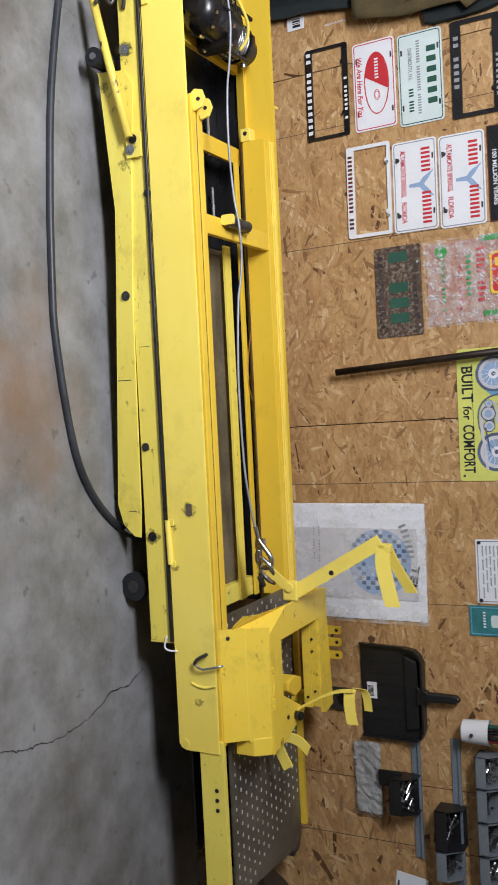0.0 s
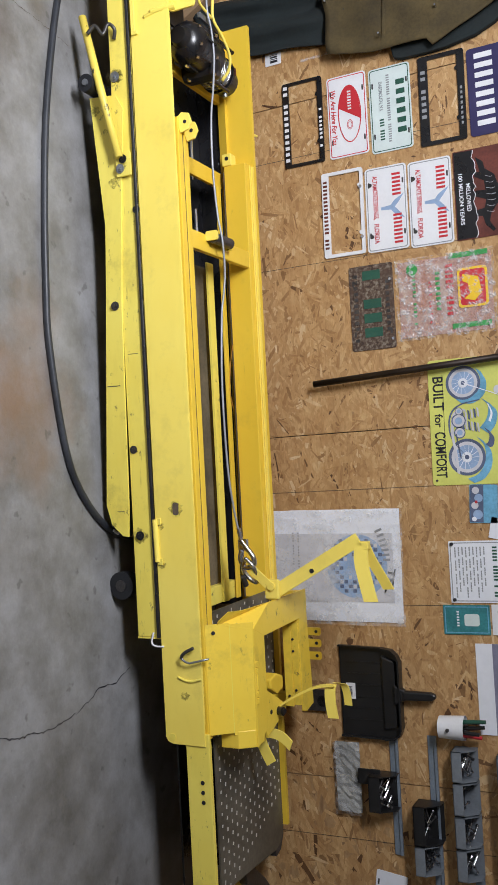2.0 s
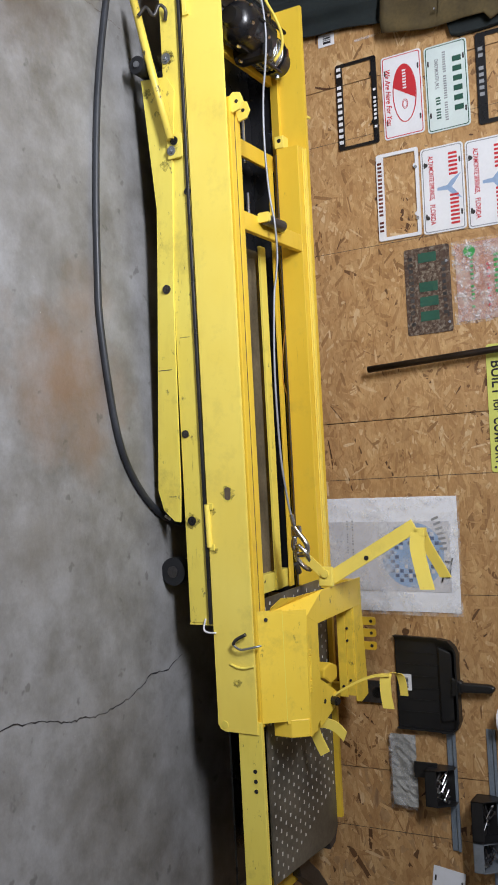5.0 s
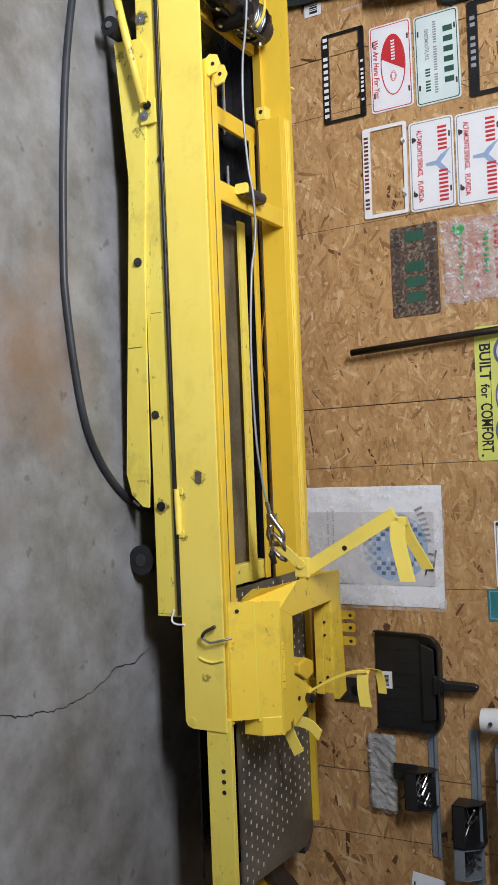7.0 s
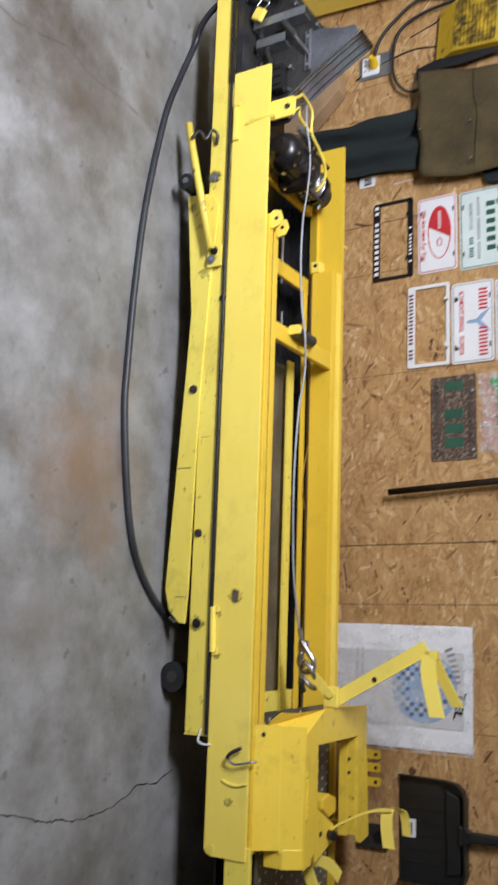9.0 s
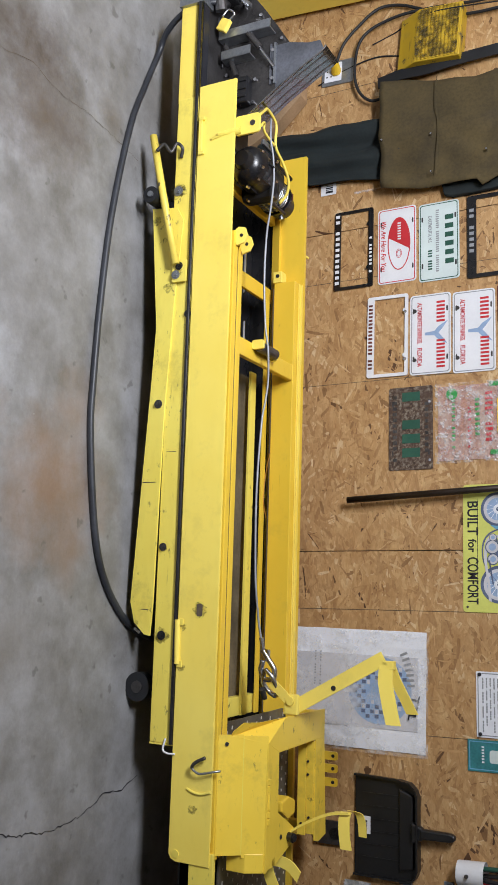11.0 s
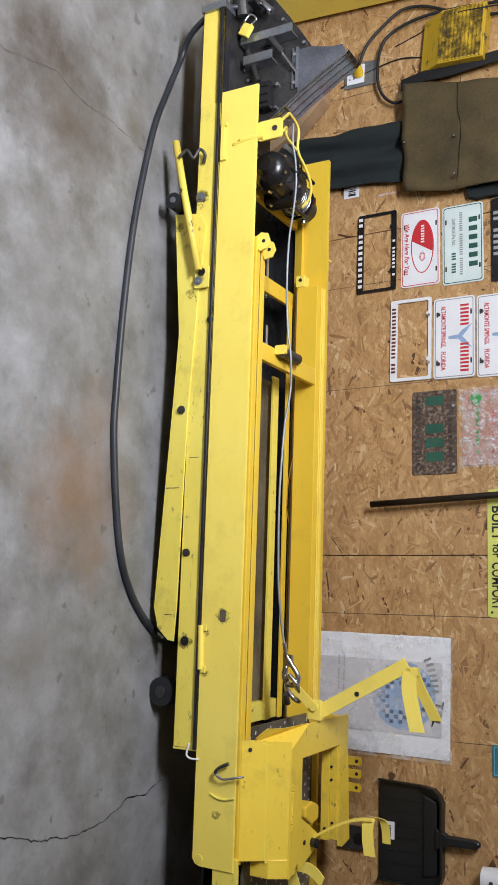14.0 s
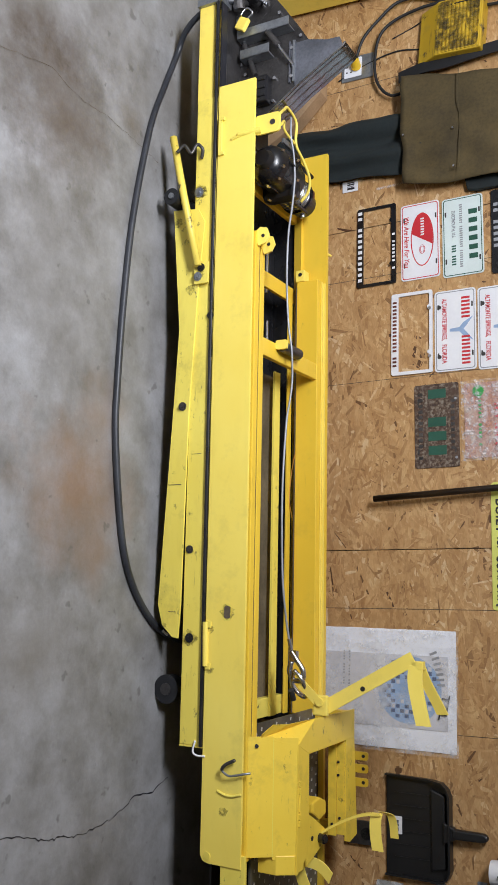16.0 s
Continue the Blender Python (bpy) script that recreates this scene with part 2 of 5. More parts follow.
GLOW.node_tree.nodes["Principled BSDF"].inputs["Emission Strength"].default_value = 3.0


def clear_film(name, scale, start, most):
    m, nt, b = nodes_of(name)
    v = coords(nt)
    n = noise_tex(nt, v, scale, 5, 0.6)
    b.inputs["Base Color"].default_value = (0.85, 0.86, 0.88, 1)
    b.inputs["Roughness"].default_value = 0.12
    # pale noise patches in the opacity stand in for highlights on the crinkles
    nt.links.new(ramp(nt, n, [(start, [0.02] * 3), (0.75, [most] * 3)]), b.inputs["Alpha"])
    bump(nt, b, n, 0.5, 0.008)
    return m


FILM = clear_film("clear_plastic_film", 28, 0.42, 0.4)
SLEEVE = clear_film("creased_plastic_sleeve", 11, 0.46, 0.7)
BAG_FILM = clear_film("printed_bag_film", 45, 0.45, 0.75)


def grease_film(name, scale, start, most):
    m, nt, b = nodes_of(name)
    n = noise_tex(nt, coords(nt), scale, 5, 0.7)
    b.inputs["Base Color"].default_value = (0.05, 0.04, 0.02, 1)
    b.inputs["Roughness"].default_value = 0.5
    nt.links.new(ramp(nt, n, [(start, [0.0] * 3), (0.7, [most] * 3)]), b.inputs["Alpha"])
    return m


GREASE = grease_film("old_grease", 90, 0.38, 0.75)
GRIME = grease_film("rubbed_grime", 24, 0.42, 0.7)


# ---- mesh helpers ----
def box(bm, x0, x1, y0, y1, z0, z1, bevel=0.0):
    made = bmesh.ops.create_cube(bm, size=1, matrix=Matrix.Translation(((x0 + x1) / 2, (y0 + y1) / 2, (z0 + z1) / 2)) @ Matrix.Diagonal((abs(x1 - x0), abs(y1 - y0), abs(z1 - z0), 1)))
    if bevel:
        edges = {e for v in made["verts"] for e in v.link_edges}
        bmesh.ops.bevel(bm, geom=list(edges), offset=bevel, segments=2, profile=0.5, affect="EDGES")
    return bm


def rod(bm, a, b, r, seg=14, r2=None):
    a, b = Vector(a), Vector(b)
    d = b - a
    m = Matrix.Translation((a + b) / 2) @ d.to_track_quat("Z", "Y").to_matrix().to_4x4()
    bmesh.ops.create_cone(bm, cap_ends=True, segments=seg, radius1=r, radius2=r if r2 is None else r2, depth=d.length, matrix=m)
    return bm


def smooth_line(points, steps=8):
    """A smooth line through the points (Catmull-Rom)."""
    p = [Vector(q) for q in points]
    p = [p[0] * 2 - p[1]] + p + [p[-1] * 2 - p[-2]]
    out = []
    for i in range(1, len(p) - 2):
        for k in range(steps):
            t = k / steps
            out.append(0.5 * (2 * p[i] + (p[i + 1] - p[i - 1]) * t + (2 * p[i - 1] - 5 * p[i] + 4 * p[i + 1] - p[i + 2]) * t * t + (3 * p[i] - p[i - 1] - 3 * p[i + 1] + p[i + 2]) * t ** 3))
    out.append(p[-2])
    return out


def tube(bm, line, r, seg=8):
    rings = []
    side = None
    for i, c in enumerate(line):
        d = (line[min(i + 1, len(line) - 1)] - line[max(i - 1, 0)]).normalized()
        if side is None:
            side = d.cross(Vector((0, 0, 1)) if abs(d.z) < 0.9 else Vector((1, 0, 0))).normalized()
        side = (side - d * side.dot(d)).normalized()
        up = d.cross(side)
        rings.append([bm.verts.new(c + (side * math.cos(a) + up * math.sin(a)) * r) for a in (2 * math.pi * k / seg for k in range(seg))])
    for p, q in zip(rings, rings[1:]):
        for k in range(seg):
            bm.faces.new((p[k], p[(k + 1) % seg], q[(k + 1) % seg], q[k])).smooth = True
    bm.faces.new(rings[0][::-1]), bm.faces.new(rings[-1])
    return bm


def ribbon(bm, line, across, thick):
    """A flat strip along a line; across: half its width as a vector, thick: its thickness as a vector."""
    across, thick = Vector(across), Vector(thick)
    rings = [[bm.verts.new(c + s) for s in (across, -across, -across + thick, across + thick)] for c in (Vector(q) for q in line)]
    for p, q in zip(rings, rings[1:]):
        for k in range(4):
            bm.faces.new((p[k], p[(k + 1) % 4], q[(k + 1) % 4], q[k]))
    bm.faces.new(rings[0][::-1]), bm.faces.new(rings[-1])
    bmesh.ops.recalc_face_normals(bm, faces=bm.faces)
    return bm


def prism(bm, poly, axis, a, b, bevel=0.0):
    """A polygon drawn out along an axis from a to b. Axis 0: (y, z), 1: (x, z), 2: (x, y)."""
    def at(p, w):
        q = list(p)
        q.insert(axis, w)
        return q
    lo, hi = [bm.verts.new(at(p, a)) for p in poly], [bm.verts.new(at(p, b)) for p in poly]
    n = len(poly)
    faces = [bm.faces.new(lo[::-1]), bm.faces.new(hi)] + [bm.faces.new((lo[i], lo[(i + 1) % n], hi[(i + 1) % n], hi[i])) for i in range(n)]
    bmesh.ops.recalc_face_normals(bm, faces=faces)
    if bevel:
        bmesh.ops.bevel(bm, geom=list({e for f in faces for e in f.edges}), offset=bevel, segments=2, profile=0.5, affect="EDGES")
    return bm


def rounded(x0, x1, z0, z1, r, n=5):
    out = []
    for cx, cz, a0 in ((x1 - r, z1 - r, 0), (x0 + r, z1 - r, 90), (x0 + r, z0 + r, 180), (x1 - r, z0 + r, 270)):
        out += [(cx + r * math.cos(radians(a0 + 90 * k / n)), cz + r * math.sin(radians(a0 + 90 * k / n))) for k in range(n + 1)]
    return out


def mesh_of(name, bm, material, smooth=False):
    me = bpy.data.meshes.new(name)
    bm.to_mesh(me)
    bm.free()
    me.materials.append(material)
    if smooth:
        for f in me.polygons: f.use_smooth = True
    return me


def part(name, bm, material, parent, label="", smooth=False):
    ob = new(name, mesh_of(name, bm, material, smooth))
    ob.parent = parent
    return tagged(ob, label)


def thing(name, label, category, m=None, group="", kind=""):
    ob = new(name)
    ob.empty_display_size = 0.1
    if m: ob.matrix_world = m
    return tagged(ob, label, category, group, kind)


def B():
    return bmesh.new()


def lettering(text, parent, material, x, y, z, size, wide=None, name="lettering", space=1.0, lean=0.0):
    """Raised letters on an upright face that looks towards -y; x, z: the left end of the line's foot."""
    cu = bpy.data.curves.new(name, "FONT")
    cu.body, cu.size, cu.extrude, cu.space_character, cu.shear = text, size, 0.0004, space, lean
    cu.offset = size * 0.016
    tmp = bpy.data.objects.new(name, cu)
    scene.collection.objects.link(tmp)
    bpy.context.view_layer.update()
    me = bpy.data.meshes.new_from_object(tmp.evaluated_get(bpy.context.evaluated_depsgraph_get()))
    bpy.data.objects.remove(tmp)
    me.materials.clear()
    me.materials.append(material)
    xs = [v.co.x for v in me.vertices]
    s = (wide / (max(xs) - min(xs))) if wide else 1.0
    ob = new(name, me)
    ob.parent = parent
    ob.matrix_basis = Matrix.Translation((x, y, z)) @ pose(0, 0, 0, 90) @ Matrix.Diagonal((s, 1, 1, 1))
    return ob


def bars(parent, material, x0, x1, y, z0, z1, letters, name="print_bar", gap=0.45):
    """A line of plain blocks in place of writing; letters: how many, with spaces as 0 in a string of 1 and 0."""
    bm = B()
    n = len(letters)
    step = (x1 - x0) / n
    for i, c in enumerate(letters):
        if c == "1": box(bm, x0 + i * step, x0 + (i + 1 - gap) * step, y - 0.0004, y + 0.0004, z0, z1)
    return tagged(part(name, bm, material, parent), kind="stuff")


# ---- structure ----
floor = tagged(new("floor", mesh_of("floor", box(B(), -4.5, 6.0, -6.0, 0.12, -0.12, 0.0), CONCRETE)), "worn grey concrete garage floor with brown stains", "floor", kind="structure")


def crack(pts, seed, width):
    bm, rnd = B(), random.Random(seed)
    fine = []
    for a, b in zip(pts, pts[1:]):
        for k in range(6):
            t = k / 6
            fine.append((a[0] + (b[0] - a[0]) * t + rnd.uniform(-0.004, 0.004), a[1] + (b[1] - a[1]) * t))
    prev = None
    for x, y in fine:
        w = width * rnd.uniform(0.0006, 0.0022)
        cur = [bm.verts.new((x - w, y, 0.0015)), bm.verts.new((x + w, y, 0.0015))]
        if prev: bm.faces.new((prev[0], prev[1], cur[1], cur[0]))
        prev = cur
    return bm


part("crack", crack([(2.02, -0.6), (2.048, -0.68), (2.049, -0.773), (2.075, -0.83), (2.094, -0.887), (2.107, -0.96), (2.109, -1.039), (2.100, -1.09), (2.104, -1.13), (2.092, -1.176), (2.071, -1.259), (2.06, -1.35), (2.08, -1.6)], 4, 1.0), INK, floor, "thin dark crack in the concrete")
part("crack", crack([(0.07, -0.80), (0.056, -0.922), (0.052, -1.0), (0.048, -1.098), (0.06, -1.2), (0.035, -1.33), (0.085, -1.524), (0.10, -1.75)], 9, 0.45), WOOD_DARK, floor, "hairline crack in the concrete")

wall_north = tagged(new("wall_north", mesh_of("wall_north", box(B(), -4.5, 6.0, 0.012, 0.14, 0.0, 2.6), WOOD_DARK)), "garage wall clad with bare strand board sheets", "wall", kind="structure")
for nm, lo in (("wall_south", (-4.5, 6.0, -6.12, -6.0)), ("wall_west", (-4.62, -4.5, -6.12, 0.14)), ("wall_east", (6.0, 6.12, -6.12, 0.14))):
    tagged(new(nm, mesh_of(nm, box(B(), *lo, 0.0, 2.6), WALL_PAINT)), "plain pale garage wall", "wall", kind="structure")
tagged(new("ceiling", mesh_of("ceiling", box(B(), -4.62, 6.12, -6.12, 0.14, 2.6, 2.7), WALL_PAINT)), "plain pale garage ceiling", "ceiling", kind="structure")

for x, y in ((0.0, -2.45), (-1.6, -2.6)):
    lamp = thing("ceiling_lamp", "white strip lamp with a bright diffuser on the ceiling", "lamp", pose(x, y, 2.6), "ceiling strip lamps")
    part("housing", box(B(), -0.64, 0.64, -0.16, 0.16, -0.05, 0.0, 0.006), WHITE, lamp)
    part("diffuser", box(B(), -0.6, 0.6, -0.12, 0.12, -0.06, -0.05), GLOW, lamp)


def strands(x0, x1, z0, z1, n, seed):
    """Wood strands pressed into a sheet: broad ones below, then slimmer ones, each with ragged ends and its own small depth."""
    rnd = random.Random(seed)
    verts, faces = [], []
    for i in range(n):
        cx, cz = rnd.uniform(x0, x1), rnd.uniform(z0, z1)
        a = rnd.gauss(0.1, 0.55) if rnd.random() < 0.72 else rnd.uniform(0, 3.14)
        if i < n * 0.6: l, w = rnd.uniform(0.020, 0.070), rnd.uniform(0.005, 0.017)
        else: l, w = rnd.uniform(0.006, 0.040), rnd.uniform(0.0015, 0.008)
        y = -0.0002 - 0.0016 * i / n
        ca, sa = math.cos(a), math.sin(a)
        k = len(verts)
        ring = [(-1, -rnd.uniform(0.2, 1)), (rnd.uniform(-0.4, 0.4), -rnd.uniform(0.8, 1.1)), (rnd.uniform(0.75, 1), -rnd.uniform(0.2, 1)),
                (rnd.uniform(0.85, 1.1), rnd.uniform(0.2, 1)), (rnd.uniform(-0.4, 0.4), rnd.uniform(0.8, 1.1)), (-rnd.uniform(0.8, 1.05), rnd.uniform(0.2, 1))]
        for s, t in ring:
            px, pz = cx + s * l * ca - t * w * sa, cz + s * l * sa + t * w * ca
            verts.append((min(max(px, x0), x1), y, min(max(pz, z0), z1)))
        faces.append(tuple(range(k, k + 6)))
    me = bpy.data.meshes.new("strands")
    me.from_pydata(verts, [], faces)
    me.materials.append(STRANDS)
    return me


SEAMS = [-2.385, -1.165, 0.052, 1.284, 2.503, 3.72]
for i, (a, b) in enumerate(zip(SEAMS, SEAMS[1:])):
    sheet = part("strand_board_sheet", box(B(), a + 0.0015, b - 0.0015, 0.0, 0.011, 0.0, 2.44), OSB, wall_north)
    st = new("strands", strands(a + 0.0015, b - 0.0015, 0.05, 1.75, 14000 if 0 < i < 4 else 5000, 10 + i))
    st.parent = sheet
    tagged(st, kind="stuff")
    for k in (1, 2):
        x = a + (0.205, 0.61)[k - 1]
        ln = part("pencil_line", box(B(), x - 0.0009, x + 0.0009, -0.0022, -0.0019, 0.05, 2.0), WOOD_DARK, sheet)

# ---- the lift ----
lift = thing("motorcycle_lift", "yellow steel motorcycle lift lowered onto the concrete floor", "lift", Matrix.Translation((0, -0.795, 0)) @ pose(0, 0, 0, 0, 0, 2.45) @ pose(0, 0, 0, 0, 1.03, 0))

# front beam: a channel with its web to the front
sec = [(0.0, 0.226), (0.0, 0.357), (0.009, 0.357), (0.009, 0.232), (0.046, 0.232), (0.046, 0.226)]
bm = prism(B(), sec, 0, -0.146, 2.15)
beam = part("front_beam", bm, YELLOW, lift, "bright yellow steel channel")
part("end_plate", prism(B(), [(2.15, 0.226), (2.195, 0.226), (2.208, 0.234), (2.214, 0.25), (2.214, 0.357), (2.15, 0.357)], 1, 0.0, 0.006), YELLOW, beam)
part("weld_spot", rod(B(), (2.194, -0.002, 0.249), (2.194, 0.002, 0.249), 0.011), YELLOW_WORN, beam)
# flat dark patch: the shade of the slot's recess is put into its colour
part("slot", prism(B(), rounded(1.497, 1.533, 0.288, 0.308, 0.006), 1, -0.0012, 0.0), WOOD_DARK, beam, "dark patch standing in for a shaded slot recess")
part("slot_weld", prism(B(), rounded(1.49, 1.54, 0.283, 0.312, 0.01), 1, -0.0007, -0.0001), YELLOW_WORN, beam)
hook = smooth_line([(1.955, 0.0, 0.384), (1.957, -0.012, 0.37), (1.963, -0.014, 0.345), (1.966, -0.016, 0.323), (1.953, -0.018, 0.303), (1.938, -0.018, 0.312), (1.922, -0.014, 0.342)], 6)
part("hook", tube(B(), hook, 0.0034), GREY_STEEL, beam, "bent steel hook with a dark grip")
part("hook_grip", tube(B(), hook[24:], 0.005), DARK_STEEL, beam)
part("weld_seam", tube(B(), smooth_line([(2.014, 0.0, 0.278), (2.022, -0.001, 0.30), (2.024, -0.001, 0.325), (2.016, 0.0, 0.357)]), 0.004, 6), YELLOW_WORN, beam)
part("edge_strip", prism(B(), rounded(-0.036, 0.089, 0.231, 0.242, 0.003), 1, -0.007, 0.0), YELLOW, beam)
for u in (-0.036, 0.08):
    part("strip_lug", box(B(), u, u + 0.012, -0.009, 0.0, 0.231, 0.252, 0.002), YELLOW_WORN, beam)
part("stop_pin", rod(B(), (0.035, -0.002, 0.30), (0.030, 0.012, 0.375), 0.007, 12, 0.012), YELLOW_WORN, beam)
part("pin_stain", tube(B(), smooth_line([(0.045, 0.0, 0.275), (0.04, -0.0005, 0.30), (0.034, 0.0, 0.335)]), 0.005, 6), YELLOW_WORN, beam)

# rails on the front beam, in two strips with a gap
for k, (v0, v1, u0, top) in enumerate(((0.014, 0.040, 0.355, 0.363), (0.052, 0.078, 0.37, 0.361))):
    rail = part("slide_rail", box(B(), u0, 2.2, v0, v1, 0.25, top, 0.002), YELLOW_SHADED, lift)
    ear = prism(B(), [(u0 + 0.002, 0.352), (u0 - 0.012, 0.372), (u0 - 0.006, 0.395), (u0 + 0.02, 0.404), (u0 + 0.042, 0.392), (u0 + 0.048, 0.366)], 1, v0 + 0.008, v0 + 0.016, 0.001)
    e = part("ear", ear, YELLOW, rail)
    part("hole", rod(B(), (u0 + 0.018, v0 + 0.0065, 0.383), (u0 + 0.018, v0 + 0.009, 0.383), 0.0055), INK, rail)
# dark strips stand in for the shade in the gaps beside the rails
part("groove", box(B(), 0.40, 2.2, 0.0405, 0.0515, 0.26, 0.3575), WOOD_DARK, lift, "dark strip standing in for shade between two rails")

part("groove", box(B(), 0.37, 2.15, 0.0093, 0.0137, 0.30, 0.3545), WOOD_DARK, lift)

# back beam and its rail
sec = [(0.543, 0.262), (0.556, 0.228), (0.566, 0.228), (0.572, 0.262), (0.572, 0.358), (0.556, 0.358), (0.556, 0.262)]
back = part("back_beam", prism(B(), sec, 0, -0.135, 2.66), YELLOW_SHADED, lift)
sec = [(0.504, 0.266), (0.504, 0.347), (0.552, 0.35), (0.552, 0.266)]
rail = part("slide_rail", prism(B(), sec, 0, 0.36, 1.86, 0.002), YELLOW_SHADED, lift)
part("edge_line", box(B(), 0.365, 1.86, 0.53, 0.534, 0.35, 0.3545), YELLOW, rail)
part("edge_line", box(B(), 0.365, 1.86, 0.545, 0.5525, 0.35, 0.358), YELLOW, rail)
part("seam", box(B(), 0.38, 1.86, 0.5035, 0.5042, 0.262, 0.2665), WOOD_DARK, rail)
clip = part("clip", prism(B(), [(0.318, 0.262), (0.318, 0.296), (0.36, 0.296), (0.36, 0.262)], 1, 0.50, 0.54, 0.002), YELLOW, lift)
part("hole", rod(B(), (0.335, 0.499, 0.28), (0.335, 0.5005, 0.28), 0.007), INK, clip)
part("stub", rod(B(), (0.235, 0.56, 0.335), (0.235, 0.62, 0.345), 0.005), YELLOW, lift)

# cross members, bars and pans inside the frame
part("cross_bar", box(B(), 0.37, 0.425, 0.05, 0.54, 0.222, 0.236, 0.002), YELLOW_SHADED, lift)
part("cross_bar", box(B(), 0.668, 0.725, 0.08, 0.52, 0.325, 0.345, 0.003), YELLOW_SHADED, lift)
part("cross_bar", box(B(), 0.075, 0.125, 0.03, 0.54, 0.225, 0.245, 0.002), YELLOW_SHADED, lift)
part("middle_bar", box(B(), 0.71, 1.86, 0.388, 0.428, 0.234, 0.243, 0.001), YELLOW_WORN, lift)
part("inner_ledge", box(B(), 0.43, 1.86, 0.476, 0.503, 0.243, 0.250, 0.001), YELLOW_SHADED, lift)
part("drip_mark", tube(B(), smooth_line([(0.98, 0.503, 0.268), (1.02, 0.5035, 0.258), (1.08, 0.500, 0.2515), (1.15, 0.494, 0.2515), (1.21, 0.503, 0.258)]), 0.0016, 6), plain("orange_drip", (0.50, 0.22, 0.02), 0.4, 0, 0.3), lift)
part("cross_bar", box(B(), 1.80, 1.86, 0.08, 0.50, 0.20, 0.236, 0.002), YELLOW_WORN, lift)
part("drip_pan", box(B(), 0.72, 1.85, 0.09, 0.43, 0.207, 0.212), DUSTY, lift, "brown dusty sheet under the frame")
part("foot_plate", box(B(), -0.12, 0.69, 0.06, 0.572, 0.13, 0.136), BLACK, lift, "black checker plate")
bm = B()
for i in range(14):
    for j in range(9):
        u, v, a = -0.08 + i * 0.055, 0.08 + j * 0.052, 0.7 if (i + j) % 2 else -0.7
        m = Matrix.Translation((u, v, 0.137)) @ pose(0, 0, 0, 0, 0, math.degrees(a)) @ Matrix.Diagonal((0.026, 0.007, 0.004, 1))
        bmesh.ops.create_cube(bm, size=1, matrix=m)
tagged(part("checker_studs", bm, BLACK, lift), kind="stuff")
part("guide_rod", rod(B(), (0.22, 0.46, 0.165), (0.4, 0.46, 0.165), 0.006), CHROME, lift)
part("guide_rod", rod(B(), (0.5, 0.47, 0.165), (0.6, 0.47, 0.165), 0.006), CHROME, lift)
br = part("roller_bracket", prism(B(), rounded(0.66, 0.69, 0.345, 0.385, 0.006), 1, 0.19, 0.20), YELLOW, lift)
part("bracket_plate", prism(B(), rounded(0.665, 0.7, 0.345, 0.372, 0.006), 1, 0.315, 0.325), YELLOW, br)
part("roller", rod(B(), (0.68, 0.2, 0.366), (0.68, 0.315, 0.366), 0.018), DARK_STEEL, br, "grey steel cable roller")

# lower side bar, the long round bar above it, and the lifting arm in front
leg = part("side_bar", box(B(), -0.12, 1.90, 0.004, 0.05, 0.142, 0.221, 0.003), YELLOW_WORN, lift, "scuffed yellow steel bar")
part("inner_sleeve", box(B(), -0.455, -0.11, 0.008, 0.05, 0.138, 0.2, 0.003), YELLOW, leg)
part("bar_end", prism(B(), [(1.9, 0.142), (1.905, 0.142), (1.905, 0.222), (1.9, 0.222)], 1, 0.004, 0.05), YELLOW_WORN, leg)
# black strip in place of the shade between side bar and front beam
part("gap_strip", box(B(), -0.45, 1.9, 0.008, 0.04, 0.2215, 0.2255), INK, lift)
part("long_rod", rod(B(), (-0.45, -0.001, 0.2145), (1.9, -0.001, 0.2185), 0.0055), BLACK, lift, "glossy black steel rod")
part("rod_sleeve", rod(B(), (1.545, -0.002, 0.226), (1.672, -0.002, 0.229), 0.0085), YELLOW, lift)
for u in (1.55, 1.67):
    part("sleeve_lug", box(B(), u - 0.008, u + 0.012, -0.004, 0.0, 0.228, 0.246, 0.002), YELLOW_WORN, lift)
part("wire_loop", tube(B(), smooth_line([(1.885, 0.0, 0.20), (1.915, -0.004, 0.195), (1.925, -0.004, 0.21), (1.925, -0.002, 0.235)]), 0.003, 6), WHITE, lift)

ARM = [(0.245, 0.066), (0.255, 0.069), (0.469, 0.087), (0.645, 0.102), (0.817, 0.094), (1.163, 0.075), (1.50, 0.056), (1.56, 0.073), (1.594, 0.11), (1.597, 0.13), (1.5, 0.136), (1.17, 0.141), (0.9, 0.146), (0.55, 0.165), (0.3, 0.185), (0.255, 0.16)]
arm = part("lifting_arm", prism(B(), ARM, 1, -0.003, 0.003), YELLOW_WORN, lift, "tapered yellow lifting arm with scratched paint")
part("weld_line", box(B(), 1.135, 1.1375, -0.0036, -0.003, 0.08, 0.127), WOOD_DARK, arm)
part("weld_line", box(B(), 1.519, 1.521, -0.0036, -0.003, 0.095, 0.122), WOOD_DARK, arm)
part("weld_line", box(B(), 1.042, 1.0435, 0.0034, 0.004, 0.157, 0.191), WOOD_DARK, arm)


def bolt(u, v, w, parent, r=0.0115, material=None):
    bm = rod(B(), (u, v - 0.008, w), (u, v, w), r, 6)
    rod(bm, (u, v - 0.003, w), (u, v, w), r * 1.45, 14)
    rod(bm, (u, v - 0.012, w), (u, v, w), r * 0.55, 10)
    return part("bolt", bm, material or GREY_STEEL, parent)


